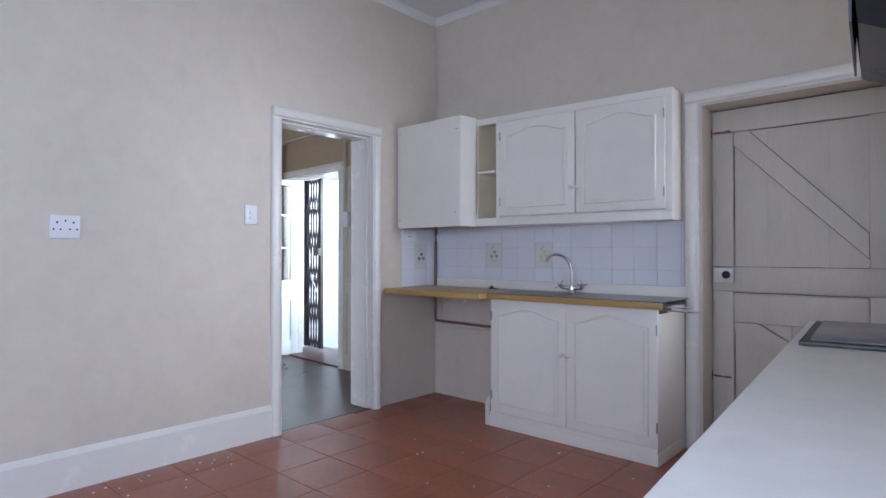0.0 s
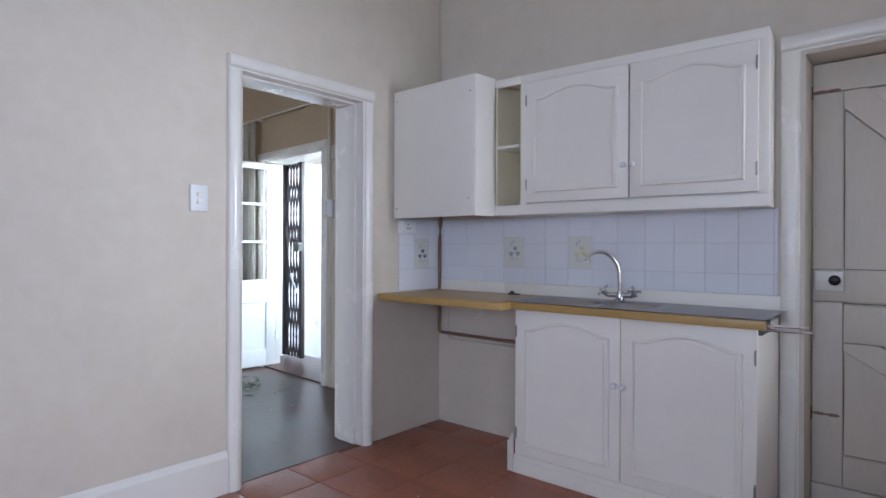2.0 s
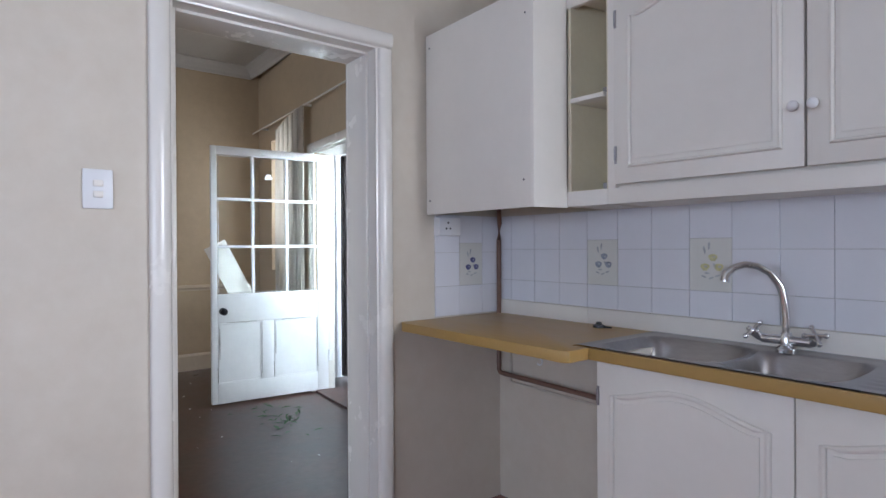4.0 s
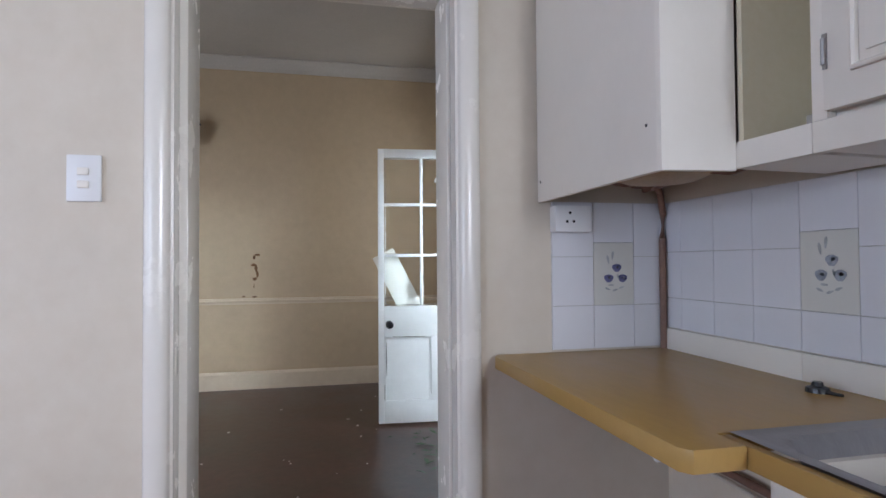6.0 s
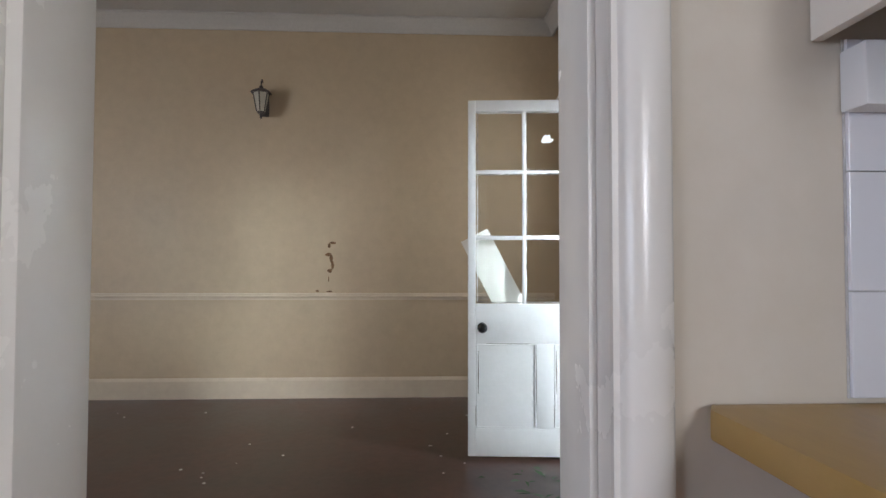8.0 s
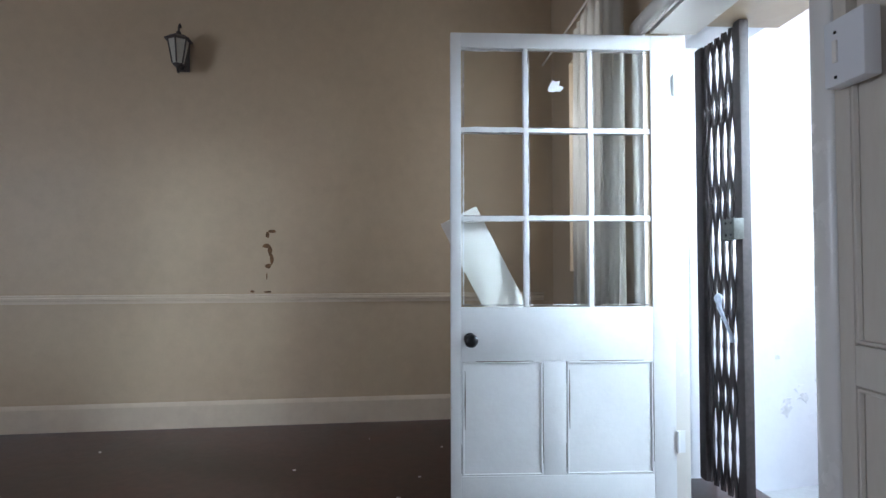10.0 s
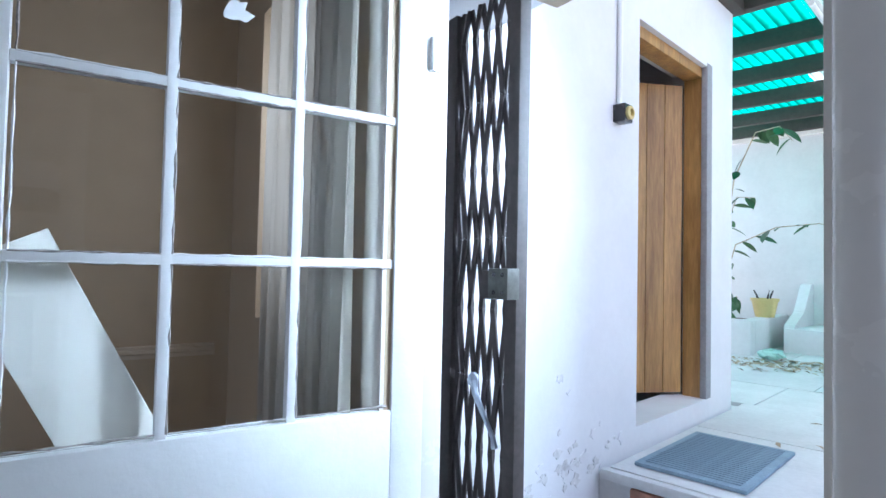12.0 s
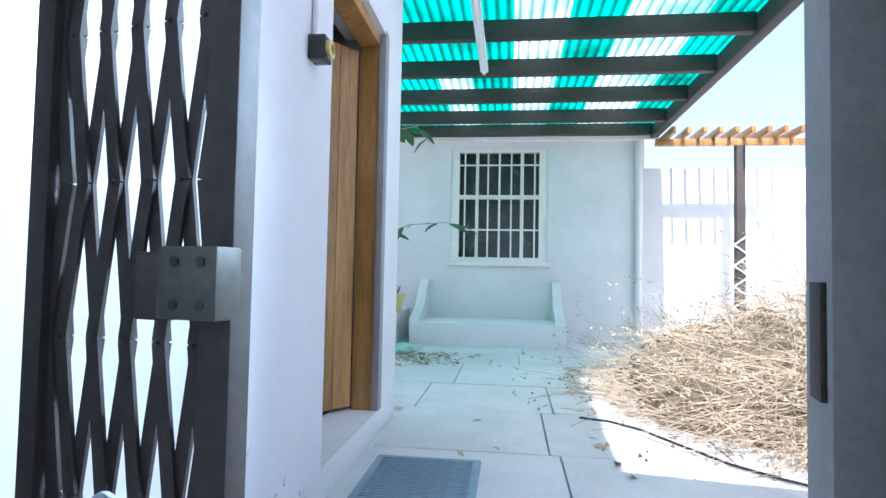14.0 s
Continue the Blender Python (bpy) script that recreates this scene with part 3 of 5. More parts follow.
def sink_sheet(sk):
    """A pressed steel top with two bowls and a drainer."""
    x0, x1, y0, y1, zt = -1.597, -0.361, 3.416, 3.86, 0.899
    nx, ny = 100, 40
    bowls = ((-1.37, 3.62, 0.17, 0.155, 0.13), (-1.03, 3.62, 0.14, 0.15, 0.10))
    bm = B()
    grid = []
    for j in range(ny + 1):
        row = []
        for i in range(nx + 1):
            x, y = x0 + (x1 - x0) * i / nx, y0 + (y1 - y0) * j / ny
            z = zt
            for cx, cy, hw, hd, dep in bowls:
                q = ((abs(x - cx) / hw) ** 5 + (abs(y - cy) / hd) ** 5) ** 0.2
                s = min(max((1.12 - q) / 0.34, 0), 1)
                z -= dep * s * s * (3 - 2 * s)
            if x > -0.84 and 3.46 < y < 3.82 and x < -0.40:
                z -= 0.003 * (0.5 + 0.5 * math.sin((y - 3.46) * 2 * math.pi / 0.045))
            if min(x - x0, x1 - x, y - y0, y1 - y) < 0.012:
                z += 0.003
            row.append(bm.verts.new((x, y, z)))
        grid.append(row)
    for j in range(ny):
        for i in range(nx):
            bm.faces.new((grid[j][i], grid[j][i + 1], grid[j + 1][i + 1], grid[j + 1][i]))
    ob = part("steel_sheet", bm, M_STEEL, sk, "brushed stainless steel double bowl")
    for cx, cy, hw, hd, dep in bowls:
        bm = B()
        lathe(bm, [(0.034, 0), (0.034, 0.004), (0.026, 0.004), (0.02, 0.001)], (cx, cy, zt - dep))
        part("drain", bm, M_CHROME, sk)


sink_sheet(sk)
bm = B()
box(bm, -1.90, -0.36, KY - 0.02, KY - 0.004, 0.90, 0.965, 0.003)
box(bm, KX + 0.02, -1.90, KY - 0.02, KY - 0.004, 0.899, 0.965, 0.003)
solo("splash_batten", bm, M_CAB, "white painted wooden upstand behind the worktop", "batten")


def mixer_tap():
    t = thing("mixer_tap", "chrome swan-neck mixer tap with two cross handles", "tap")
    bx, by, bz = -1.12, 3.80, 0.899
    bm = B()
    lathe(bm, [(0.03, 0), (0.03, 0.012), (0.018, 0.02), (0.018, 0.05), (0.014, 0.058)], (bx, by, bz))
    cone(bm, (bx - 0.07, by, bz + 0.035), (bx + 0.07, by, bz + 0.035), 0.014)
    part("body", bm, M_CHROME, t)
    bm = B()
    ctrl = [(0, 0.05), (0, 0.10), (0.004, 0.155), (0.018, 0.20), (0.045, 0.238), (0.08, 0.258), (0.115, 0.262), (0.145, 0.252), (0.166, 0.232), (0.172, 0.21)]
    pts = [(bx - d * 0.76, by - d * 0.64, bz + h) for d, h in ctrl]
    sweep(bm, pts, [0.011] * (len(pts) - 2) + [0.013, 0.013], 12)
    part("spout", bm, M_CHROME, t)
    for s in (-1, 1):
        bm = B()
        c = Vector((bx + s * 0.075, by - 0.012, bz + 0.045))
        cone(bm, (bx + s * 0.07, by, bz + 0.035), c + Vector((s * 0.012, -0.01, 0.012)), 0.012, 0.015)
        ax = Vector((s * 0.5, -0.5, 0.7)).normalized()
        u = ax.cross(Vector((0, 0, 1))).normalized()
        v = ax.cross(u)
        hub = c + ax * 0.022
        for d in (u, v):
            sweep(bm, [hub - d * 0.03, hub + d * 0.03], 0.0055, 8)
            ball(bm, hub - d * 0.03, 0.008, seg=8)
            ball(bm, hub + d * 0.03, 0.008, seg=8)
        part("handle", bm, M_CHROME, t)


mixer_tap()

# plank door beside the sink
pd = thing("door_1", "closed beige ledged and braced plank door", "door", kind="structure")
LY = 4.085
x = -0.30
while x < 0.595:
    bm = B()
    box(bm, x, min(x + 0.2998, 0.60), LY, LY + 0.025, 0.01, 2.035, 0.0008)
    part("plank", bm, M_PLANK, pd, smooth=False)
    x += 0.30
bm = B()
for a in ((-0.30, 0.60, 1.90, 2.035), (-0.30, 0.60, 0.94, 1.085), (-0.18, 0.48, 0.755, 0.925), (-0.18, 0.48, 0.10, 0.24), (-0.30, -0.18, 0.10, 0.937), (-0.30, -0.18, 1.088, 1.897), (0.48, 0.60, 0.10, 0.937), (0.48, 0.60, 1.088, 1.897)):
    box(bm, a[0] + 0.001, a[1] - 0.001, LY - 0.026, LY, a[2], a[3], 0.005)
part("ledge_frame", bm, M_PLANK, pd)
bm = B()
box(bm, -0.30, 0.60, LY - 0.04, LY, 0.012, 0.097, 0.006)
part("kick_board", bm, M_PLANK, pd)
for poly in ([(-0.178, 1.82), (-0.178, 1.88), (-0.155, 1.897), (-0.10, 1.897), (0.478, 1.27), (0.478, 1.14)],
             [(-0.178, 0.72), (-0.178, 0.752), (-0.05, 0.752), (0.478, 0.44), (0.478, 0.32)]):
    bm = B()
    prism(bm, poly, 'y', LY - 0.026, LY - 0.001)
    part("brace", bm, M_PLANK, pd, smooth=False)
# shadow gaps round ledges and braces, drawn as thin dark strips
for pts in ([(-0.178, 1.815), (0.478, 1.135)], [(-0.098, 1.897), (0.478, 1.274)], [(-0.178, 1.09), (-0.178, 1.815)], [(-0.09, 1.898), (0.48, 1.898)], [(-0.18, 1.087), (0.48, 1.087)], [(-0.29, 0.9325), (0.60, 0.9325)],
            [(-0.178, 0.715), (0.478, 0.315)], [(-0.046, 0.753), (0.478, 0.444)], [(-0.178, 0.245), (-0.178, 0.715)], [(-0.18, 0.753), (0.48, 0.753)], [(-0.18, 0.242), (0.48, 0.242)], [(-0.30, 0.099), (0.60, 0.099)], [(0.12, 0.45), (0.12, 0.75)]):
    bm = B()
    (xa, za), (xb, zb) = pts
    deep = 0.003 if abs(za - 0.9325) < 0.001 else 0.001
    sweep(bm, [(xa, LY - deep, za), ((xa + xb) / 2, LY - deep, (za + zb) / 2), (xb, LY - deep, zb)], [0.0014, 0.0024, 0.0016], 6)
    part("joint", bm, M_SHADOWGRIME, pd, "dark strip for the shadow and dirt in the joint")
bm = B()
box(bm, -0.285, -0.175, LY - 0.055, LY - 0.024, 0.99, 1.08, 0.004)
part("rim_lock", bm, M_TRIM, pd, "painted metal rim lock")
bm = B()
cone(bm, (-0.205, LY - 0.05, 1.04), (-0.205, LY - 0.08, 1.04), 0.009)
ball(bm, (-0.205, LY - 0.09, 1.04), 0.024, (1, 0.8, 1), 16)
part("knob", bm, M_BLACK, pd, "dark round door knob")
for hz in (1.905, 0.42):
    bm = B()
    for hx in (-0.27, -0.215):
        box(bm, hx - 0.017, hx + 0.017, LY - 0.031, LY - 0.024, hz - 0.007, hz + 0.007, 0.002)
    box(bm, -0.299, -0.19, LY - 0.028, LY - 0.024, hz - 0.004, hz + 0.004)
    cone(bm, (-0.305, LY - 0.03, hz - 0.03), (-0.305, LY - 0.03, hz + 0.03), 0.007, seg=8)
    part("hinge", bm, M_PIPE, pd, "rust-streaked strap hinge")
df = thing("door_frame_2", "beige painted door frame and architrave", "door frame", kind="structure")
architrave(df, 'x', KY, -1, -0.32, 0.62, 2.06, 0.075, 0.016)
bm = B()
box(bm, -0.32, -0.302, KY, NO, 0, 2.06)
box(bm, 0.602, 0.62, KY, NO, 0, 2.06)
box(bm, -0.302, 0.602, KY, NO, 2.042, 2.06)
part("lining", bm, M_PLANK, df)
# unseen black board added behind the door to keep daylight out
bm = B()
box(bm, -0.32, 0.62, NO - 0.02, NO - 0.004, 0, 2.06)
part("back_board", bm, M_BLACK, df)
bm = B()
box(bm, -0.32, 0.62, KY + 0.001, NO, -0.1, -0.003)
part("threshold", bm, M_TERRA, df)

# counter by the east wall
CT = pose(0.528, 1.40, 0, 0, 0, 5.0)
ct = thing("base_cabinet", "cream base cabinet with drawers and white knobs", "cabinet", CT)
bm = B()
box(bm, 0.035, 0.58, -0.50, 0.62, 0.08, 0.87, 0.003)
part("body", bm, M_CAB, ct)
bm = B()
box(bm, 0.09, 0.58, -0.48, 1.45, 0, 0.08)
part("plinth", bm, M_CAB, ct)
for y in (-0.49, 0.065):
    for z0, z1 in ((0.10, 0.60), (0.615, 0.86)):
        bm = B()
        box(bm, 0.015, 0.035, y, y + 0.54, z0, z1, 0.004)
        d = part("drawer_front", bm, M_CAB, ct)
        for k in (0.12, 0.42):
            bm = B()
            zc = (z0 + z1) / 2 + 0.03
            cone(bm, (0.015, y + k, zc), (-0.01, y + k, zc), 0.007, 0.010)
            ball(bm, (-0.018, y + k, zc), 0.017, (0.7, 1, 1))
            part("knob", bm, M_PLASTIC, d, "white round knob")
ov = thing("built_in_oven", "black built-in oven with a dark bar handle", "oven", CT)
bm = B()
box(bm, 0.02, 0.56, 0.66, 1.24, 0.09, 0.868, 0.006)
part("body", bm, M_BLACK, ov)
bm = B()
for z in range(6):
    box(bm, -0.028, -0.019, 0.70, 1.20, 0.755 + z * 0.013, 0.762 + z * 0.013)
part("vent_grille", bm, M_LOCK, ov)
bm = B()
sweep(bm, [(-0.09, 0.72, 0.71), (-0.09, 1.20, 0.71)], 0.016, 10)
part("handle", bm, M_BLACK, ov, "dark bar handle")
for y in (0.75, 1.17):
    bm = B()
    prism(bm, [(0.02, 0.66), (0.02, 0.73), (-0.09, 0.726), (-0.10, 0.71), (-0.09, 0.694)], 'y', y - 0.016, y + 0.016)
    part("handle_arm", bm, M_BLACK, ov, smooth=False)
bm = B()
box(bm, -0.02, 0.02, 0.68, 1.22, 0.74, 0.845, 0.004)
part("control_panel", bm, M_BLACK, ov)
fp = thing("end_cabinet", "cream narrow end cabinet below the counter", "cabinet", CT)
bm = B()
box(bm, 0.02, 0.58, 1.26, 1.46, 0.081, 0.868, 0.004)
part("body", bm, M_CAB, fp)
cp = thing("counter_top", "pale laminate counter top with a rounded edge", "worktop", CT)
bm = B()
box(bm, 0.0, 0.60, -0.54, 1.50, 0.872, 0.91, 0.010)
part("slab", bm, M_COUNTER, cp)
hb = thing("hob", "grey glass hob with a dark rim set in the counter", "hob", CT)
bm = B()
box(bm, 0.03, 0.54, 0.78, 1.38, 0.9105, 0.922, 0.005)
part("rim", bm, M_LOCK, hb)
bm = B()
box(bm, 0.055, 0.515, 0.805, 1.355, 0.9225, 0.928, 0.003)
part("glass", bm, M_GLASSTOP, hb)
hd = thing("extractor_hood", "dark extractor hood with a pale top panel", "extractor hood", CT)
bm = B()
prism(bm, [(0.60, 1.72), (0.25, 1.72), (0.17, 1.76), (0.155, 1.93), (0.60, 1.93)], 'y', 0.72, 1.32)
part("body", bm, M_BLACK, hd, smooth=False)
bm = B()
box(bm, 0.145, 0.60, 0.71, 1.33, 1.935, 2.20, 0.006)
part("top_panel", bm, M_PLASTIC, hd)
bm = B()
box(bm, 0.15, 0.157, 0.73, 1.31, 1.77, 1.92, 0.002)
part("glass_flap", bm, M_GLASSTOP, hd)
bm = B()
box(bm, 0.59, 0.74, 0.75, 1.29, 1.75, 2.15)
part("wall_bracket", bm, M_BLACK, hd)
# casements of the kitchen windows
for nm, a in (("window_1", (-1.3, 0.2, -2.08, -2.03, 1.0, 2.1)), ("window_2", (1.22, 1.27, -1.2, 0.30, 0.85, 2.0)), ("window_3", (1.22, 1.27, 3.15, 3.83, 1.1, 2.2))):
    w = thing(nm, "white painted casement window", "window", kind="structure")
    bm = B()
    x0, x1, y0, y1, z0, z1 = a
    t = 0.05
    if x1 - x0 > y1 - y0:
        for s in ((x0, x0 + t), (x1 - t, x1), ((x0 + x1) / 2 - t / 2, (x0 + x1) / 2 + t / 2)):
            box(bm, s[0], s[1], y0, y1, z0, z1)
        for s in ((z0, z0 + t), (z1 - t, z1)):
            box(bm, x0 + t, x1 - t, y0, y1, *s)
    else:
        for s in ((y0, y0 + t), (y1 - t, y1), ((y0 + y1) / 2 - t / 2, (y0 + y1) / 2 + t / 2)):
            box(bm, x0, x1, s[0], s[1], z0, z1)
        for s in ((z0, z0 + t), (z1 - t, z1)):
            box(bm, x0, x1, y0 + t, y1 - t, *s)
    part("window_frame", bm, M_TRIM, w)

# ---- second room: glazed door, outer doorway, gate ----
GD = pose(-4.876, 4.16, 0, 0, 0, -4.57) @ Matrix.Translation((4.785, -4.03, 0))   # about the hinges
gd = thing("glazed_door", "weathered white half-glazed door standing open", "door", GD, kind="structure")
DX0, DX1, DY0, DY1, DZ0, DZ1 = -4.825, -4.785, 3.087, 4.03, 0.015, 2.012
PY, PZ = (3.13, 3.405, 3.678, 3.936), (0.861, 1.232, 1.602, 1.948)
bm = B()
box(bm, DX0, DX1, DY0, PY[0], DZ0, DZ1, 0.003)
box(bm, DX0, DX1, PY[3], DY1, DZ0, DZ1, 0.003)
box(bm, DX0, DX1, PY[0], PY[3], PZ[3], DZ1, 0.003)
box(bm, DX0, DX1, PY[0], PY[3], 0.64, PZ[0], 0.003)
box(bm, DX0, DX1, PY[0], PY[3], DZ0, 0.17, 0.003)
box(bm, DX0, DX1, 3.47, 3.565, 0.17, 0.64, 0.003)
part("leaf_frame", bm, M_DOORW, gd)
for y0, y1 in ((PY[0], 3.47), (3.565, PY[3])):
    bm = B()
    box(bm, DX0 + 0.012, DX1 - 0.004, y0, y1, 0.17, 0.64)
    pn_ = part("panel", bm, M_DOORW, gd)
    bm = B()
    e = 0.007
    sweep(bm, [(DX1 - 0.003, y0 + e, 0.17 + e), (DX1 - 0.003, y1 - e, 0.17 + e), (DX1 - 0.003, y1 - e, 0.64 - e), (DX1 - 0.003, y0 + e, 0.64 - e)], 0.0055, 6, closed=True, up=(1, 0, 0))
    part("bead", bm, M_DOORW, pn_)
    for pts in ([(y0 + 0.001, 0.18), (y0 + 0.001, 0.30)], [(y1 - 0.001, 0.22), (y1 - 0.001, 0.63)], [(y0 + 0.06, 0.639), (y1 - 0.04, 0.639)], [(y0 + 0.015, 0.36), (y0 + 0.015, 0.60)]):
        bm = B()
        sweep(bm, [(DX1 - 0.0025, *pts[0]), (DX1 - 0.0025, (pts[0][0] + pts[1][0]) / 2, (pts[0][1] + pts[1][1]) / 2), (DX1 - 0.0025, *pts[1])], [0.0012, 0.0028, 0.0010], 5)
        part("crack", bm, M_SHADOWGRIME, pn_, "dark crack beside the bead")
bm = B()
for y in PY[1:3]:
    box(bm, DX0 + 0.006, DX1 - 0.004, y - 0.0115, y + 0.0115, PZ[0], PZ[3], 0.003)
for z in PZ[1:3]:
    box(bm, DX0 + 0.007, DX1 - 0.005, PY[0], PY[3], z - 0.0115, z + 0.0115, 0.003)
part("glazing_bar", bm, M_DOORW, gd)
for i in range(3):
    for j in range(3):
        bm = B()
        box(bm, -4.807, -4.803, PY[i] + 0.002, PY[i + 1] - 0.002, PZ[j] + 0.002, PZ[j + 1] - 0.002)
        p = part("pane", bm, M_GLASS, gd, smooth=False)
        p.visible_shadow = False
rnd = random.Random(41)
for i in range(3):
    for j in range(3):
        y0, y1, z0, z1 = PY[i] + 0.010, PY[i + 1] - 0.010, PZ[j] + 0.011, PZ[j + 1] - 0.010
        for a, b in (((y0, z0), (y1, z0)), ((y0, z0), (y0, z1)), ((y0, z1), (y1, z1))):
            bm = B()
            n = 14
            pts = [(DX1 - 0.006, a[0] + (b[0] - a[0]) * k / n + rnd.gauss(0, 0.0005), a[1] + (b[1] - a[1]) * k / n + rnd.gauss(0, 0.0005)) for k in range(n + 1)]
            sweep(bm, pts, [max(0.0012, rnd.gauss(0.0024, 0.0009)) for _ in pts], 5, up=(1, 0, 0))
            part("putty", bm, M_PUTTY if rnd.random() < 0.65 else M_DOORW, gd, "ragged worn putty")
bm = B()
cone(bm, (DX1, 3.165, 0.732), (DX1 + 0.045, 3.165, 0.732), 0.011)
ball(bm, (DX1 + 0.06, 3.165, 0.732), 0.028, (0.85, 1, 1), 18)
cone(bm, (DX1, 3.165, 0.732), (DX1 + 0.006, 3.165, 0.732), 0.026, seg=16)
part("knob", bm, M_BLACK, gd, "dark round door knob")
for hz in (1.80, 0.3):
    bm = B()
    cone(bm, (DX1 + 0.004, 4.035, hz - 0.045), (DX1 + 0.004, 4.035, hz + 0.045), 0.007, seg=8)
    box(bm, DX1, DX1 + 0.003, 4.035, 4.065, hz - 0.045, hz + 0.045)
    part("hinge", bm, M_DOORW, gd, "painted butt hinge")

of = thing("door_frame_3", "white painted outer door frame with moulded architrave", "door frame", NW, kind="structure")
architrave(of, 'x', KY, -1, EX0, EX1, 2.02, 0.085, 0.02)
bm = B()
box(bm, EX0 - 0.03, EX0 + 0.004, 3.98, 4.055, 0, 2.05, 0.003)
box(bm, EX1 - 0.004, EX1 + 0.03, 3.90, 4.14, 0, 2.05, 0.003)
box(bm, EX0 + 0.004, EX1 - 0.004, 3.90, 4.10, 2.02, 2.05)
part("lining", bm, M_TRIM, of)
bm = B()
box(bm, EX1 - 0.224, EX1 + 0.06, 4.53, 4.65, -0.05, 2.30, 0.005)
part("outer_post", bm, M_GREYWOOD, of, "weathered grey timber post")
bm = B()
box(bm, -5.19, EX1, 3.88, NO, -0.02, 0.012, 0.004)
part("threshold", bm, M_DARKF, of)
bm = B()
box(bm, EX1 - 0.115, EX1 + 0.002, 4.142, 4.215, 0, 2.05, 0.004)
box(bm, EX1 - 0.012, EX1 + 0.06, 4.216, 4.529, -0.05, 2.30)
part("jamb_board", bm, M_TRIM, of)
bm = B()
box(bm, EX1 - 0.232, EX1 - 0.223, 4.55, 4.60, 1.04, 1.20, 0.002)
part("gate_keep", bm, M_IRON, of, "dark iron lock keep")
bm = B()
rnd = random.Random(17)
prism(bm, [(4.02 + 0.012 * rnd.uniform(0.5, 1.1) * math.cos(2 * math.pi * i / 12), 1.39 + 0.07 * rnd.uniform(0.7, 1.1) * math.sin(2 * math.pi * i / 12)) for i in range(12)], 'x', EX1 - 0.006, EX1 - 0.0035)
part("chipped_patch", bm, M_RUST, of, "bare brown chip in the paint")
bm = B()
box(bm, -5.20, -5.188, 4.047, NO + 0.002, 0, 2.10)
box(bm, -5.188, EX0 - 0.031, 4.036, 4.046, 0, 2.10)
box(bm, -5.188, EX1 - 0.002, 4.121, NO + 0.002, 2.10, 2.12)
part("outer_reveal", bm, M_OUTWALL, of, "white plastered reveal")


def lattice_gate():
    """A folded scissor gate with its two stiles."""
    g = thing("security_gate", "dark brown folding lattice security gate, pushed open", "gate", NW)
    x0, x1, y, z0, z1 = -5.13, -4.745, 4.265, 0.04, 2.06
    for xa, xb in ((x0, x0 + 0.06), (x1 - 0.058, x1 - 0.010)):
        bm = B()
        box(bm, xa, xb, y - 0.02, y + 0.02, z0, z1, 0.003)
        part("stile", bm, M_IRON, g)
    n, rise, wide = 5, 0.213, 0.0105
    xa, xb = x0 + 0.052, x1 - 0.047
    pitch = (xb - xa) / n
    rows = int((z1 - z0) / rise) + 1
    # each flat bar zigzags up between two nodes, in front of or behind its neighbour
    for i in range(n + 1):
        for lean in (-1, 1):
            bm = B()
            x, z, s = xa + i * pitch, z0, lean
            yy = y + lean * 0.0035
            while z < z1 - 0.01:
                nx, nz = x + s * pitch / 2, min(z + rise, z1)
                if not xa - 0.002 <= nx <= xb + 0.002:
                    nx = x
                t = Vector((nx - x, 0, nz - z)).normalized()
                side = Vector((t.z, 0, -t.x)) * wide
                a, b = Vector((x, yy, z)), Vector((nx, yy, nz))
                quad = [a - side, a + side, b + side, b - side]
                lo = [bm.verts.new(q - Vector((0, 0.003, 0))) for q in quad]
                hi = [bm.verts.new(q + Vector((0, 0.003, 0))) for q in quad]
                bm.faces.new(lo[::-1])
                bm.faces.new(hi)
                for k in range(4):
                    bm.faces.new((lo[k], lo[(k + 1) % 4], hi[(k + 1) % 4], hi[k]))
                x, z, s = nx, nz, -s
            part("lattice_bar", bm, M_IRON, g, smooth=False)
    bm = B()
    for r in range(1, rows):
        for i in range(n + 1):
            xr = xa + i * pitch + (pitch / 2 if r % 2 else 0)
            if xr < xb + 0.001:
                cone(bm, (xr, y - 0.012, z0 + r * rise), (xr, y + 0.010, z0 + r * rise), 0.0035, seg=6)
    tagged(part("rivets", bm, M_IRON, g), kind="stuff")
    bm = B()
    box(bm, x1 - 0.135, x1 - 0.083, y - 0.045, y - 0.012, 1.138, 1.222, 0.003)
    part("lock_bolt_case", bm, M_IRON, g)
    bm = B()
    box(bm, x1 - 0.082, x1 + 0.004, y - 0.065, y - 0.021, 1.142, 1.228, 0.003)
    lk = part("lock_box", bm, M_LOCK, g, "grey steel lock box with screw heads")
    for dx, dz in ((-0.055, 0.025), (-0.055, -0.025), (-0.018, 0.025), (-0.018, -0.025)):
        bm = B()
        cone(bm, (x1 + dx, y - 0.064, 1.185 + dz), (x1 + dx, y - 0.067, 1.185 + dz), 0.006, seg=10)
        part("screw_head", bm, M_BLACK, lk)


lattice_gate()
# ---- courtyard, turned a little from the house ----
CY = pose(-5.162, 4.306, -0.054, 0, 0, 7.95) @ Matrix.Diagonal((1.157, 1.157, 1.079, 1))
GZ = 0.35
bm = B()
box(bm, -60, 60, -60, 90, -0.6, -0.14)
structure("ground", bm, M_PAVE, "concrete ground")
bm = B()
box(bm, -12, 12, 1.05, 30, -0.3, GZ - 0.03)
pave = solo("pavement", bm, M_PAVE, "raised concrete yard", "", "structure", m=CY)
# unseen walls added to block direct sun from the east and south openings
bm = B()
box(bm, 2.6, 2.8, -3.6, 4.2, -0.15, 7.0)
structure("sun_block_east", bm, M_OUTWALL, "unseen white wall that keeps direct sun out of the windows")
bm = B()
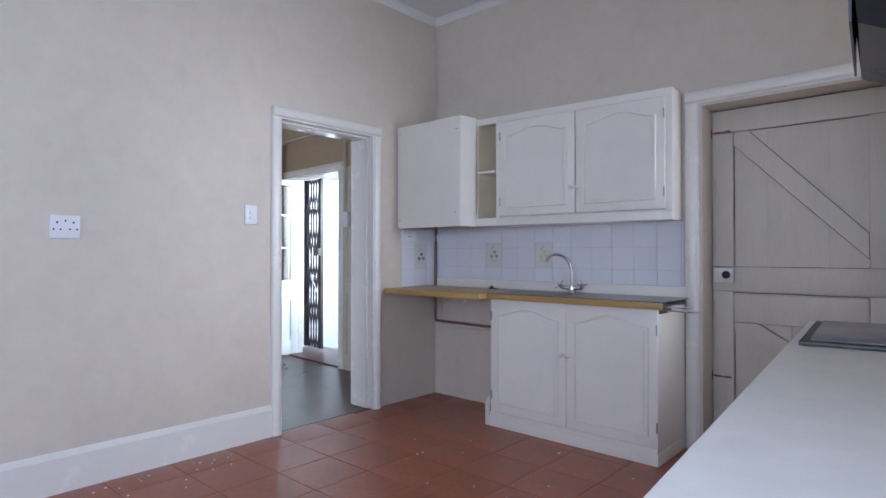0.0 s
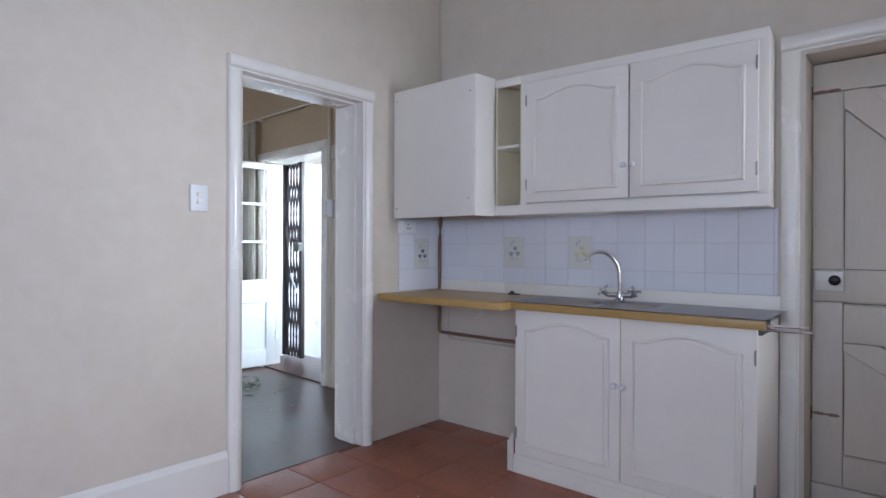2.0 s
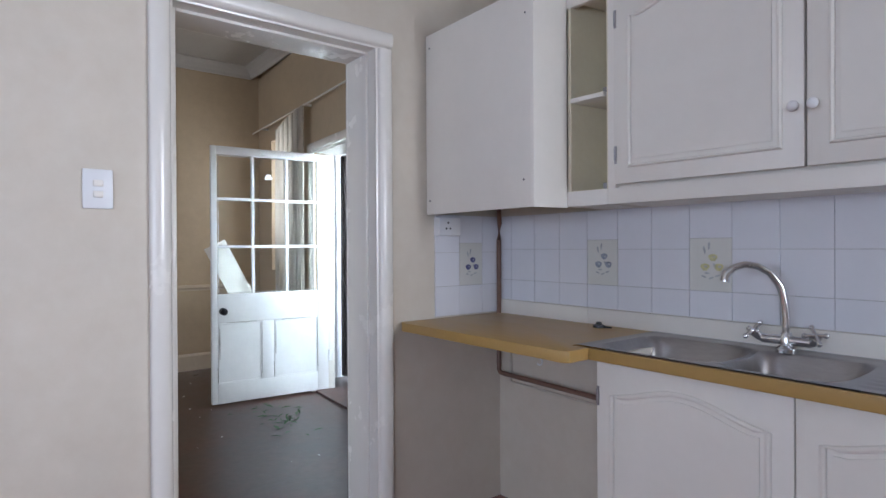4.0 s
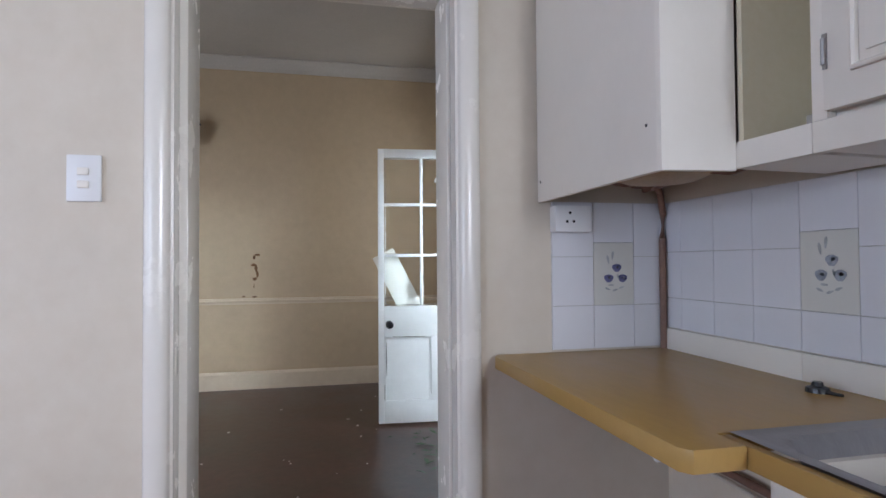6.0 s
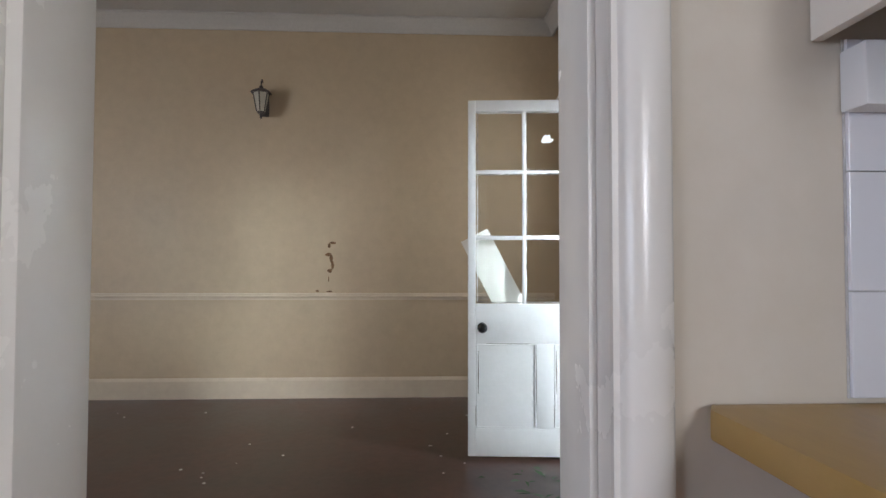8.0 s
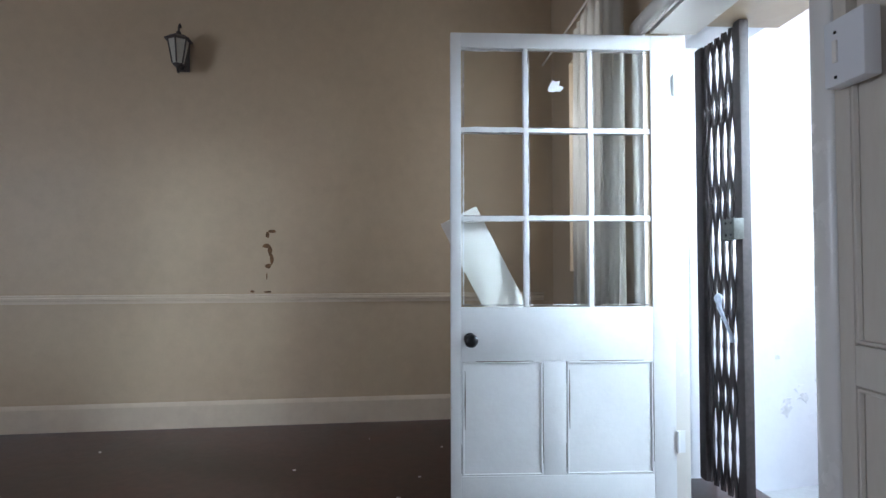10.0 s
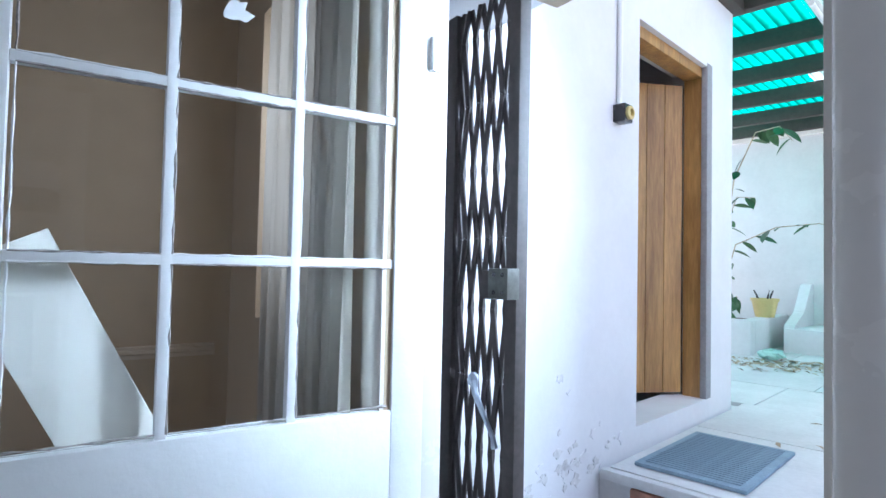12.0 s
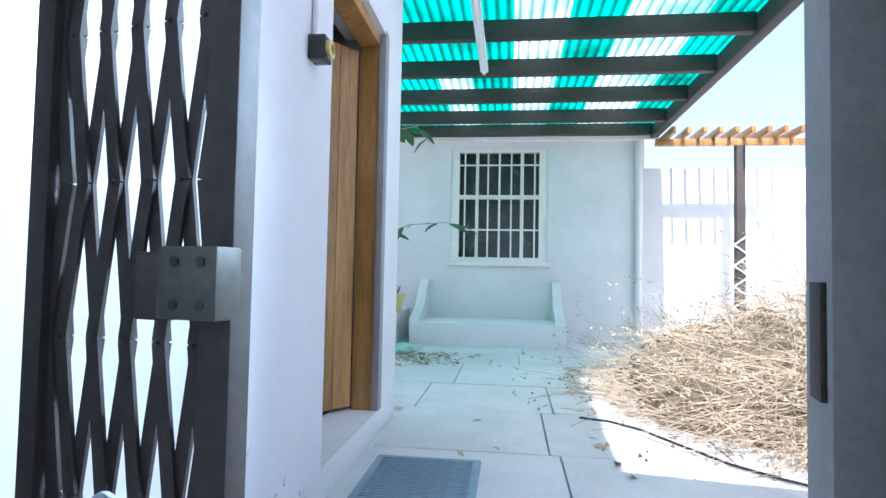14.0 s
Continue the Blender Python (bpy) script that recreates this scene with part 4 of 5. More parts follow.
box(bm, -8.0, 2.8, -3.9, -3.7, -0.15, 7.0)
structure("sun_block_south", bm, M_OUTWALL, "unseen white wall that keeps direct sun out of the windows")
bm = B()
box(bm, 0.0, 12, -0.1, 1.05, -0.3, -0.02)
solo("landing", bm, M_PAVE, "low concrete landing outside the door", "", "structure", m=CY)

ob_ = thing("outbuilding", "white plastered outbuilding with a pine door", "building", CY)
T = 0.22
for a in ((-T, 0, 0.20, 1.37, -0.02, 2.88), (-T, 0, 1.37, 2.25, 2.42, 2.88), (-T, 0, 1.37, 2.25, -0.02, 0.45), (-T, 0, 2.25, 2.60, -0.02, 2.88),
          (-2.6, -T, 2.40, 2.60, -0.02, 2.88), (-2.8, -2.6, 0.20, 2.60, -0.02, 2.88), (-2.6, -T, 0.20, 0.27, -0.02, 2.88)):
    bm = B()
    box(bm, *a)
    part("wall", bm, M_OUTWALL, ob_, smooth=False)
bm = B()
box(bm, -2.8, 0.06, 0.20, 2.66, 2.885, 2.97, 0.01)
part("roof", bm, M_BEAM, ob_)
bm = B()
for v0, v1 in ((1.37, 1.42), (2.20, 2.25)):
    box(bm, -0.13, -0.03, v0, v1, 0.45, 2.42, 0.003)
box(bm, -0.13, -0.03, 1.42, 2.20, 2.36, 2.42, 0.003)
part("door_frame", bm, M_PINE, ob_)
bm = B()
box(bm, -0.03, 0.003, 2.19, 2.262, 0.45, 2.44, 0.002)
part("outer_jamb", bm, M_GREYWOOD, ob_, "grey painted jamb board")
leaf = Matrix.Translation((-0.13, 2.19, 0)) @ Matrix.Rotation(radians(-35), 4, 'Z')
for i in range(7):
    bm = B()
    box(bm, -0.035, 0, -0.78 + i * 0.111, -0.78 + i * 0.111 + 0.109, 0.47, 2.33, 0.003, m=leaf)
    part("door_board", bm, M_PINE, ob_, smooth=False)

mb = thing("outdoor_switch", "black box with a yellow ring below a white conduit", "switch", CY)
bm = B()
box(bm, 0.0, 0.055, 1.13, 1.20, 1.86, 1.94, 0.004)
part("box", bm, M_BLACK, mb)
bm = B()
lathe(bm, [(0.03, 0), (0.03, 0.012), (0.018, 0.014), (0.018, 0.0)], (0, 0, 0), 24)
bmesh.ops.transform(bm, matrix=Matrix.Translation((0.055, 1.165, 1.90)) @ Matrix.Rotation(radians(90), 4, 'Y'), verts=bm.verts)
part("ring", bm, M_YELLOW, mb, "yellow plastic ring")
bm = B()
cone(bm, (0.012, 1.165, 1.94), (0.012, 1.165, 2.86), 0.011)
part("conduit", bm, M_PLASTIC, mb)

dm = thing("door_mat", "worn blue-grey ribbed rubber door mat", "mat", CY)
bm = B()
box(bm, 0.10, 0.52, 1.15, 1.80, GZ, GZ + 0.018, 0.006)
part("base", bm, M_MAT, dm)
rib_me = mesh_of("rib", box(B(), -0.18, 0.18, -0.006, 0.006, 0, 0.005, 0.002), M_MAT)
for i in range(24):
    shared("rib", rib_me, dm, (0.31, 1.19 + i * 0.0248, GZ + 0.018))

fb = thing("neighbour_house", "white plastered house wall with a barred window", "building", CY)
bm = B()
WU0, WU1, WZ0, WZ1, FV = -0.10, 1.05, 1.32, 2.78, 6.3
box(bm, -6, WU0, FV, FV + 0.3, 0, 3.0)
box(bm, WU0, WU1, FV, FV + 0.3, 0, WZ0)
box(bm, WU0, WU1, FV, FV + 0.3, WZ1, 3.0)
box(bm, WU1, 2.15, FV, FV + 0.3, 0, 3.0)
part("wall", bm, M_FARWALL, fb, smooth=False)
bm = B()
box(bm, -6, 2.3, FV - 0.08, FV + 0.4, 2.86, 2.98, 0.01)
part("fascia", bm, M_TRIM, fb)
# opaque dark sheet, stands in for the unlit room behind the window
bm = B()
box(bm, WU0, WU1, FV + 0.22, FV + 0.3, WZ0, WZ1)
part("window_pane", bm, M_PANE, fb)
bm = B()
box(bm, WU0 + 0.1, WU1 - 0.1, FV + 0.02, FV + 0.10, WZ0, WZ0 + 0.06)
wn = part("window", bm, M_TRIM, fb)
for a in ((WU0, WU0 + 0.1, WZ0, WZ1), (WU1 - 0.1, WU1, WZ0, WZ1), (WU0 + 0.1, WU1 - 0.1, WZ1 - 0.05, WZ1), (WU0 + 0.1, WU1 - 0.1, 2.13, 2.18)):
    bm = B()
    box(bm, a[0], a[1], FV + 0.02, FV + 0.10, a[2], a[3])
    part("window_frame", bm, M_TRIM, wn)
for u in (0.22, 0.48, 0.74):
    bm = B()
    box(bm, u - 0.012, u + 0.012, FV + 0.03, FV + 0.09, WZ0 + 0.06, WZ1 - 0.05)
    part("glazing_bar", bm, M_TRIM, wn)
for i in range(7):
    bm = B()
    u = WU0 + 0.16 + i * 0.138
    box(bm, u, u + 0.018, FV + 0.0, FV + 0.012, WZ0 + 0.03, WZ1 - 0.02)
    part("bar", bm, M_TRIM, wn)
for z in (1.72, 2.15, 2.55):
    bm = B()
    box(bm, WU0 + 0.1, WU1 - 0.1, FV - 0.012, FV - 0.001, z, z + 0.02)
    part("bar", bm, M_TRIM, wn)
bm = B()
box(bm, WU0 - 0.04, WU1 + 0.04, FV - 0.04, FV + 0.02, WZ0 - 0.05, WZ0, 0.004)
part("sill", bm, M_TRIM, fb)

bn = thing("plastered_bench", "low white plastered bench with side arms", "bench", CY)
bm = B()
box(bm, -0.44, 1.20, 5.5, FV - 0.003, GZ - 0.03, GZ + 0.26, 0.02)
part("seat", bm, M_FARWALL, bn)
for u in (-0.44, 1.10):
    bm = B()
    prism(bm, [(5.52, GZ + 0.255), (FV - 0.003, GZ + 0.255), (FV - 0.003, GZ + 0.74), (FV - 0.12, GZ + 0.72), (5.9, GZ + 0.42), (5.55, GZ + 0.30)], 'x', u, u + 0.10)
    part("arm", bm, M_FARWALL, bn, smooth=False)

gw = thing("garden_wall", "sunlit white plastered garden wall", "wall", CY)
bm = B()
box(bm, 2.152, 7.0, 6.45, 6.65, 0, 2.55, 0.01)
part("wall", bm, M_FARWALL, gw)

# lean-to roof between the outbuilding and the neighbour
lr = thing("lean_to_roof", "green corrugated plastic roof on dark timber beams", "roof", CY)
for v in (2.62, 3.35, 4.08, 4.81, 5.54, 6.12):
    bm = B()
    box(bm, -1.5, 2.2, v, v + 0.07, 2.90, 3.04, 0.004)
    part("beam", bm, M_BEAM, lr)
bm = B()
box(bm, 2.2, 2.28, 2.3, 6.25, 2.88, 3.03, 0.004)
part("edge_beam", bm, M_BEAM, lr)
WAVE = 0.076


def corrugated(u0, n, v0, v1, z):
    bm = B()
    per = 8
    rows = [[bm.verts.new((u0 + WAVE * k / per, v, z + 0.016 * math.cos(2 * math.pi * k / per))) for k in range(n * per + 1)] for v in (v0, (v0 + v1) / 2, v1)]
    for r0, r1 in zip(rows, rows[1:]):
        for k in range(n * per):
            bm.faces.new((r0[k], r0[k + 1], r1[k + 1], r1[k]))
    return bm


u = -1.5
for i, (n, clear) in enumerate(((10, 0), (9, 0), (4, 1), (5, 0), (5, 1), (5, 0), (7, 1), (6, 0))):
    for v0, v1, z in ((2.3, 4.3, 3.062), (4.2, 6.28, 3.068)):
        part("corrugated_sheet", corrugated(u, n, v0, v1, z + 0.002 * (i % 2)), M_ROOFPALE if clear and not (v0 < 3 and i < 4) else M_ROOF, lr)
    u += n * WAVE

tl = thing("tube_light", "white fluorescent batten light under the roof beams", "light", CY)
bm = B()
box(bm, 0.37, 0.43, 2.62, 3.93, 2.865, 2.899, 0.004)
part("batten", bm, M_PLASTIC, tl)
bm = B()
cone(bm, (0.40, 2.66, 2.845), (0.40, 3.89, 2.845), 0.014)
part("tube", bm, M_PLASTIC, tl)

# wooden pergola post in the sun
pg = thing("pergola_post", "brown wooden post with lattice and short rafters", "pergola", CY)
bm = B()
box(bm, 3.04, 3.13, 5.95, 6.04, GZ - 0.03, 2.72, 0.004)
part("post", bm, M_BEAM, pg, "dark brown post")
bm = B()
box(bm, 2.2, 5.2, 5.96, 6.03, 2.72, 2.80, 0.004)
part("crossbeam", bm, M_PINE, pg)
for i in range(9):
    bm = B()
    box(bm, 2.3 + i * 0.16, 2.34 + i * 0.16, 5.7, 6.3, 2.80, 2.88, 0.003)
    part("rafter", bm, M_PINE, pg)
for i in range(8):
    bm = B()
    s = 1 if i % 2 else -1
    sweep(bm, [(3.085 - 0.10 * s, 5.94, 0.7 + i * 0.12), (3.085 + 0.10 * s, 5.94, 0.85 + i * 0.12)], 0.010, 4)
    part("lattice_slat", bm, M_TRIM, pg)
dp = thing("downpipe", "pale green painted downpipe on the house corner", "pipe", CY)
bm = B()
cone(bm, (2.08, FV - 0.045, GZ - 0.03), (2.08, FV - 0.045, 2.84), 0.038, seg=14)
part("pipe", bm, M_FARWALL, dp)

# brick step with a concrete tread
st = thing("brick_step", "worn brick step with a concrete tread", "step", CY)
bm = B()
box(bm, 0.02, 3.0, 1.02, 1.06, GZ - 0.045, GZ - 0.002, 0.006)
part("tread_edge", bm, M_PAVE, st)
brick_mesh = mesh_of("brick", box(B(), -0.108, 0.108, -0.05, 0.05, -0.036, 0.036, 0.006), M_BRICK)
for r in range(4):
    for i in range(9):
        jig = random.uniform(-0.006, 0.006)
        shared("brick", brick_mesh, st, (0.14 + i * 0.226 + (0.11 if r % 2 else 0), 1.075 + jig, 0.02 + r * 0.080))

# planter, pot and greenery by the far wall
pl = thing("planter_wall", "low white plastered planter wall", "planter", CY)
bm = B()
box(bm, -3.0, -0.58, 4.95, 5.10, GZ - 0.03, GZ + 0.36, 0.015)
part("front", bm, M_FARWALL, pl)
bm = B()
box(bm, -0.70, -0.58, 5.10, FV - 0.003, GZ - 0.03, GZ + 0.36, 0.015)
part("side", bm, M_FARWALL, pl)
bm = B()
box(bm, -3.0, -0.70, 5.10, FV - 0.003, GZ - 0.03, GZ + 0.28)
part("soil", bm, M_SOIL, pl)
pt = thing("plant_pot", "faded yellow plastic plant pot on the planter wall", "pot", CY @ pose(-0.64, 5.62, GZ + 0.36))
bm = B()
lathe(bm, [(0.09, 0), (0.125, 0.18), (0.135, 0.18), (0.135, 0.21), (0.12, 0.21), (0.11, 0.17)], seg=22)
part("bucket", bm, M_YELLOW, pt)
bm = B()
lathe(bm, [(0.11, 0.165), (0.07, 0.185), (0.01, 0.19)], seg=16)
part("soil", bm, M_SOIL, pt)
for k in range(3):
    bm = B()
    x, y = random.uniform(-0.06, 0.06), random.uniform(-0.06, 0.06)
    sweep(bm, [(x, y, 0.17), (x * 1.3, y * 1.2, 0.24), (x * 1.8, y * 1.6, 0.30)], [0.012, 0.010, 0.006], 6)
    part("stump", bm, M_BEAM, pt)


def leaf_mesh(name, length, width):
    bm = B()
    n = 6
    mid, le, ri = [], [], []
    for i in range(n + 1):
        t = i / n
        w = width * math.sin(math.pi * min(1, t * 0.96 + 0.04)) ** 0.8
        z = -0.25 * length * t * t
        mid.append(bm.verts.new((0, length * t, z)))
        le.append(bm.verts.new((-w, length * t, z + 0.15 * w)))
        ri.append(bm.verts.new((w, length * t, z + 0.15 * w)))
    for i in range(n):
        bm.faces.new((le[i], mid[i], mid[i + 1], le[i + 1]))
        bm.faces.new((mid[i], ri[i], ri[i + 1], mid[i + 1]))
    return mesh_of(name, bm, M_LEAF, True)


leaf_me = leaf_mesh("leaf", 0.17, 0.036)


def vine(points, count, seed, label):
    rnd = random.Random(seed)
    v = thing("climbing_plant", label, "plant", CY, group="climbing shoots by the planter")
    bm = B()
    sweep(bm, points, [0.009 - 0.006 * i / (len(points) - 1) for i in range(len(points))], 6)
    part("stem", bm, M_STRAW, v)
    for k in range(count):
        t = (k + 0.5) / count * (len(points) - 1)
        i = min(int(t), len(points) - 2)
        p = Vector(points[i]).lerp(Vector(points[i + 1]), t - i)
        r = Euler((radians(rnd.uniform(-50, 5)), radians(rnd.uniform(-30, 30)), radians(rnd.uniform(0, 360)))).to_matrix().to_4x4() @ Matrix.Scale(rnd.uniform(0.75, 1.25), 4)
        shared("leaf", leaf_me, v, p, r)


vine([(-0.95, 5.3, 0.6), (-0.90, 5.2, 1.1), (-0.75, 5.05, 1.5), (-0.35, 4.9, 1.66), (0.0, 4.85, 1.68), (0.26, 4.8, 1.60)], 15, 3, "green shoot arching out from the planter")
vine([(-0.9, 5.2, 1.6), (-0.75, 5.0, 2.2), (-0.5, 4.8, 2.62), (-0.25, 4.6, 2.60), (-0.12, 4.5, 2.42)], 12, 5, "green shoot hanging below the roof beams")
vine([(-1.1, 5.25, 0.7), (-0.85, 4.9, 1.5), (-0.6, 4.6, 1.95), (-0.42, 4.5, 1.92)], 9, 7, "green shoot leaning from the planter")
vine([(-1.0, 5.3, 0.63), (-0.85, 5.2, 0.8), (-0.75, 5.1, 0.95)], 14, 9, "low green leaves in the planter")
vine([(-1.3, 5.3, 0.63), (-1.1, 5.2, 0.78), (-0.95, 5.1, 0.85)], 14, 11, "low green leaves in the planter")


# heap of dry weeds in the sun
def weeds():
    rnd = random.Random(4)
    verts, faces = [], []

    def stalk(p, d, length, r, bend):
        n = 4
        prev = None
        pos = Vector(p)
        dirn = Vector(d).normalized()
        for i in range(n + 1):
            s = dirn.orthogonal().normalized()
            w = dirn.cross(s)
            rad = r * (1 - 0.6 * i / n)
            base = len(verts)
            for k in range(3):
                a = 2 * math.pi * k / 3
                verts.append(tuple(pos + s * rad * math.cos(a) + w * rad * math.sin(a)))
            if prev is not None:
                for k in range(3):
                    faces.append((prev + k, prev + (k + 1) % 3, base + (k + 1) % 3, base + k))
            prev = base
            pos = pos + dirn * length / n
            dirn = (dirn + Vector(bend) / n + Vector((rnd.gauss(0, 0.10), rnd.gauss(0, 0.10), rnd.gauss(0, 0.07)))).normalized()
        return pos

    for k in range(5200):
        a, q = rnd.uniform(0, 2 * math.pi), math.sqrt(rnd.random())
        u, v = 2.55 + 1.30 * q * math.cos(a), 3.15 + 1.55 * q * math.sin(a)
        top = 0.95 * (1 - q ** 1.7) * (0.8 + 0.3 * rnd.random()) * min(1.0, 0.55 + 0.3 * (u - 1.2))
        z = GZ + top * rnd.random() ** 0.5
        d = (rnd.gauss(-0.55, 0.6), rnd.gauss(-0.2, 0.6), rnd.gauss(0.12, 0.38))
        end = stalk((u, v, z), d, rnd.uniform(0.2, 0.62), rnd.uniform(0.0016, 0.0042), (0, 0, -0.35))
        if k % 4 == 0:
            for j in range(3):
                e = end + Vector((rnd.gauss(0, 0.02), rnd.gauss(0, 0.02), rnd.gauss(0, 0.02)))
                base = len(verts)
                sz = rnd.uniform(0.006, 0.014)
                verts.extend([tuple(e + Vector(o) * sz) for o in ((1, 0, 0), (-0.5, 0.9, 0), (-0.5, -0.9, 0), (0, 0, 1.3))])
                faces.extend([(base, base + 1, base + 3), (base + 1, base + 2, base + 3), (base + 2, base, base + 3), (base, base + 2, base + 1)])
    me = bpy.data.meshes.new("dry_weeds")
    me.from_pydata(verts, [], faces)
    me.materials.append(M_STRAW)
    ob = new("dry_weeds", me)
    ob.matrix_world = CY
    tagged(ob, "heap of dry brown weeds and stalks on the paving", "weeds", kind="stuff")
    # lumpy core in a darker brown, fills the heap behind the stalks
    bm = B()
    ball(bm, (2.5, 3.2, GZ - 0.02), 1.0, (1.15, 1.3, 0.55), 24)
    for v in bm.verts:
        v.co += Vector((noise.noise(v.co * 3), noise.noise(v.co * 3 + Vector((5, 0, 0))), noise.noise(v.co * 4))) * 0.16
    solo("weed_core", bm, M_STRAWDARK, "lumpy dark brown core inside the weed heap", "weeds", "stuff", m=CY)


weeds()
hs = thing("garden_hose", "thin black hose lying on the paving", "hose", CY)
bm = B()
sweep(bm, [(1.0 + 0.13 * i, 2.6 - 0.155 * i + 0.05 * math.sin(i * 1.1), GZ + 0.012 + 0.02 * max(0, math.sin(i * 0.9))) for i in range(10)], 0.007, 6)
part("tube", bm, M_BLACK, hs)

# litter on the yard
rnd = random.Random(12)
bm = B()
for k in range(215):
    u, v = (rnd.gauss(-0.25, 0.30), rnd.gauss(4.55, 0.22)) if k < 190 else (rnd.uniform(0.4, 1.6), rnd.uniform(1.2, 5.3))
    if v > 4.93 or (u < 0.02 and v < 2.65):
        continue
    m = Matrix.Translation((u, v, GZ + 0.006)) @ Euler((rnd.uniform(-0.5, 0.5), rnd.uniform(-0.5, 0.5), rnd.uniform(0, 6))).to_matrix().to_4x4()
    L = rnd.uniform(0.02, 0.06)
    q = [bm.verts.new(m @ Vector(c)) for c in ((0, -L, 0), (L * 0.35, 0, 0.006), (0, L, 0), (-L * 0.35, 0, 0.006))]
    bm.faces.new(q)
tagged(solo("fallen_leaves", bm, M_STRAW, "dry fallen leaves scattered on the paving", "leaves", "stuff", m=CY))
pb = thing("plastic_litter", "crumpled pale green plastic bag by the planter", "litter", CY @ pose(-0.36, 4.82, GZ))
bm = B()
ball(bm, (0, 0, 0.045), 0.10, (1.1, 0.7, 0.55), 16)
for v in bm.verts:
    v.co += Vector((noise.noise(v.co * 20), noise.noise(v.co * 20 + Vector((3, 0, 0))), abs(noise.noise(v.co * 20)))) * 0.03
    v.co.z = max(v.co.z, 0.001)
part("bag", bm, M_BAG, pb, smooth=False)

# peeled paint and bare plaster low on the outbuilding
pe = thing("peeling_paint", "flaking white paint low on the outbuilding wall", "peeling paint", CY)
rnd = random.Random(21)
for k in range(34):
    c = (rnd.gauss(0.86, 0.17), 0.30 + abs(rnd.gauss(0, 0.15)))
    bm = B()
    n = 14
    r = rnd.uniform(0.008, 0.034)
    poly = [(c[0] + r * rnd.uniform(0.35, 1.5) * math.cos(2 * math.pi * i / n), c[1] + r * 0.8 * rnd.uniform(0.35, 1.5) * math.sin(2 * math.pi * i / n)) for i in range(n)]
    prism(bm, poly, 'x', 0.0005, 0.003)
    part("flake", bm, M_BARE if k % 3 else M_OUTWALL, pe, smooth=False)
# ---- small things in the kitchen ----
def wall_plate(name, label, at, w, h, kind_of, d=0.012):
    """A plate on the west wall, its middle at y and z; rockers or socket holes."""
    y, z = at
    t = thing(name, label, "switch" if kind_of == "switch" else "socket")
    x = KX + 0.001
    bm = B()
    box(bm, x, x + d, y - w / 2, y + w / 2, z - h / 2, z + h / 2, 0.004)
    part("plate", bm, M_PLASTIC, t)
    if kind_of == "switch":
        for s in (-1, 1):
            bm = B()
            box(bm, x + d, x + d + 0.008, y - 0.014, y + 0.014, z + s * 0.017 - 0.010, z + s * 0.017 + 0.010, 0.004)
            part("rocker", bm, M_CAB, t)
    else:
        for dy, dz in kind_of:
            bm = B()
            cone(bm, (x + d - 0.001, y + dy, z + dz), (x + d + 0.0008, y + dy, z + dz), 0.0046, seg=12)
            part("pin_hole", bm, M_BLACK, t)
    return t


wall_plate("light_switch", "white double light switch plate on the wall", (2.178, 1.405), 0.082, 0.122, "switch")
holes = [(-0.035, 0.022), (-0.05, -0.012), (-0.02, -0.012), (0.035, 0.022), (0.05, -0.012), (0.02, -0.012), (0, 0.03)]
wall_plate("double_socket", "white double wall socket with dark pin holes", (1.182, 1.297), 0.130, 0.115, holes)
hs3 = [(-0.012, 0.018), (-0.022, -0.008), (0.0, -0.008)]
wall_plate("worktop_socket", "white wall socket under the corner cupboard", (3.537, 1.310), 0.120, 0.080, hs3, d=0.045)

# glazed tiles behind the sink
sp = thing("splashback", "white glazed wall tiles with flower motifs", "wall tiles")
bm = B()
box(bm, KX + 0.0005, KX + 0.003, 3.480, KY - 0.003, 0.905, 1.366)
box(bm, KX + 0.003, -0.405, KY - 0.003, KY - 0.0005, 0.966, 1.366)
part("grout_bed", bm, M_TGROUT, sp)


def tile(name, axis, a0, a1, z0, z1, mt=None):
    g = 0.0008
    bm = B()
    if axis == 'x':
        box(bm, a0 + g, a1 - g, KY - 0.009, KY - 0.003, z0 + g, z1 - g, 0.0012)
    else:
        box(bm, KX + 0.003, KX + 0.009, a0 + g, a1 - g, z0 + g, z1 - g, 0.0012)
    return part(name, bm, mt or M_TILE, sp, smooth=False)


def motif(parent, axis, c, z, petal, stem):
    """A little printed bunch of three flowers."""
    def blob(name, da, dz, ra, rz, mt, turn=0.0):
        bm = B()
        n = 10
        poly = []
        for i in range(n):
            t = 2 * math.pi * i / n
            p, q = ra * math.cos(t) * (1 + 0.2 * math.sin(3 * t)), rz * math.sin(t)
            poly.append((c + da + p * math.cos(turn) - q * math.sin(turn), z + dz + p * math.sin(turn) + q * math.cos(turn)))
        if axis == 'x':
            prism(bm, poly, 'y', KY - 0.0096, KY - 0.0088)
        else:
            prism(bm, poly, 'x', KX + 0.0088, KX + 0.0096)
        part(name, bm, mt, parent, smooth=False)
    for da, dz in ((-0.018, -0.005), (0.010, 0.028), (0.030, -0.005)):
        blob("flower", da, dz, 0.016, 0.013, petal)
        blob("flower_heart", da + 0.003, dz + 0.002, 0.006, 0.004, M_MOTIFPALE)
    for da, dz, tu in ((-0.020, 0.055, 0.2), (-0.004, 0.068, -0.1)):
        blob("bud", da, dz, 0.004, 0.014, stem, tu)
    for da, dz, tu in ((-0.022, -0.038, 1.2), (0.004, -0.042, 1.9), (0.026, -0.034, 1.9), (-0.010, -0.026, 1.5), (0.015, 0.0, 0.3)):
        blob("leaf_print", da, dz, 0.003, 0.010, stem, tu)


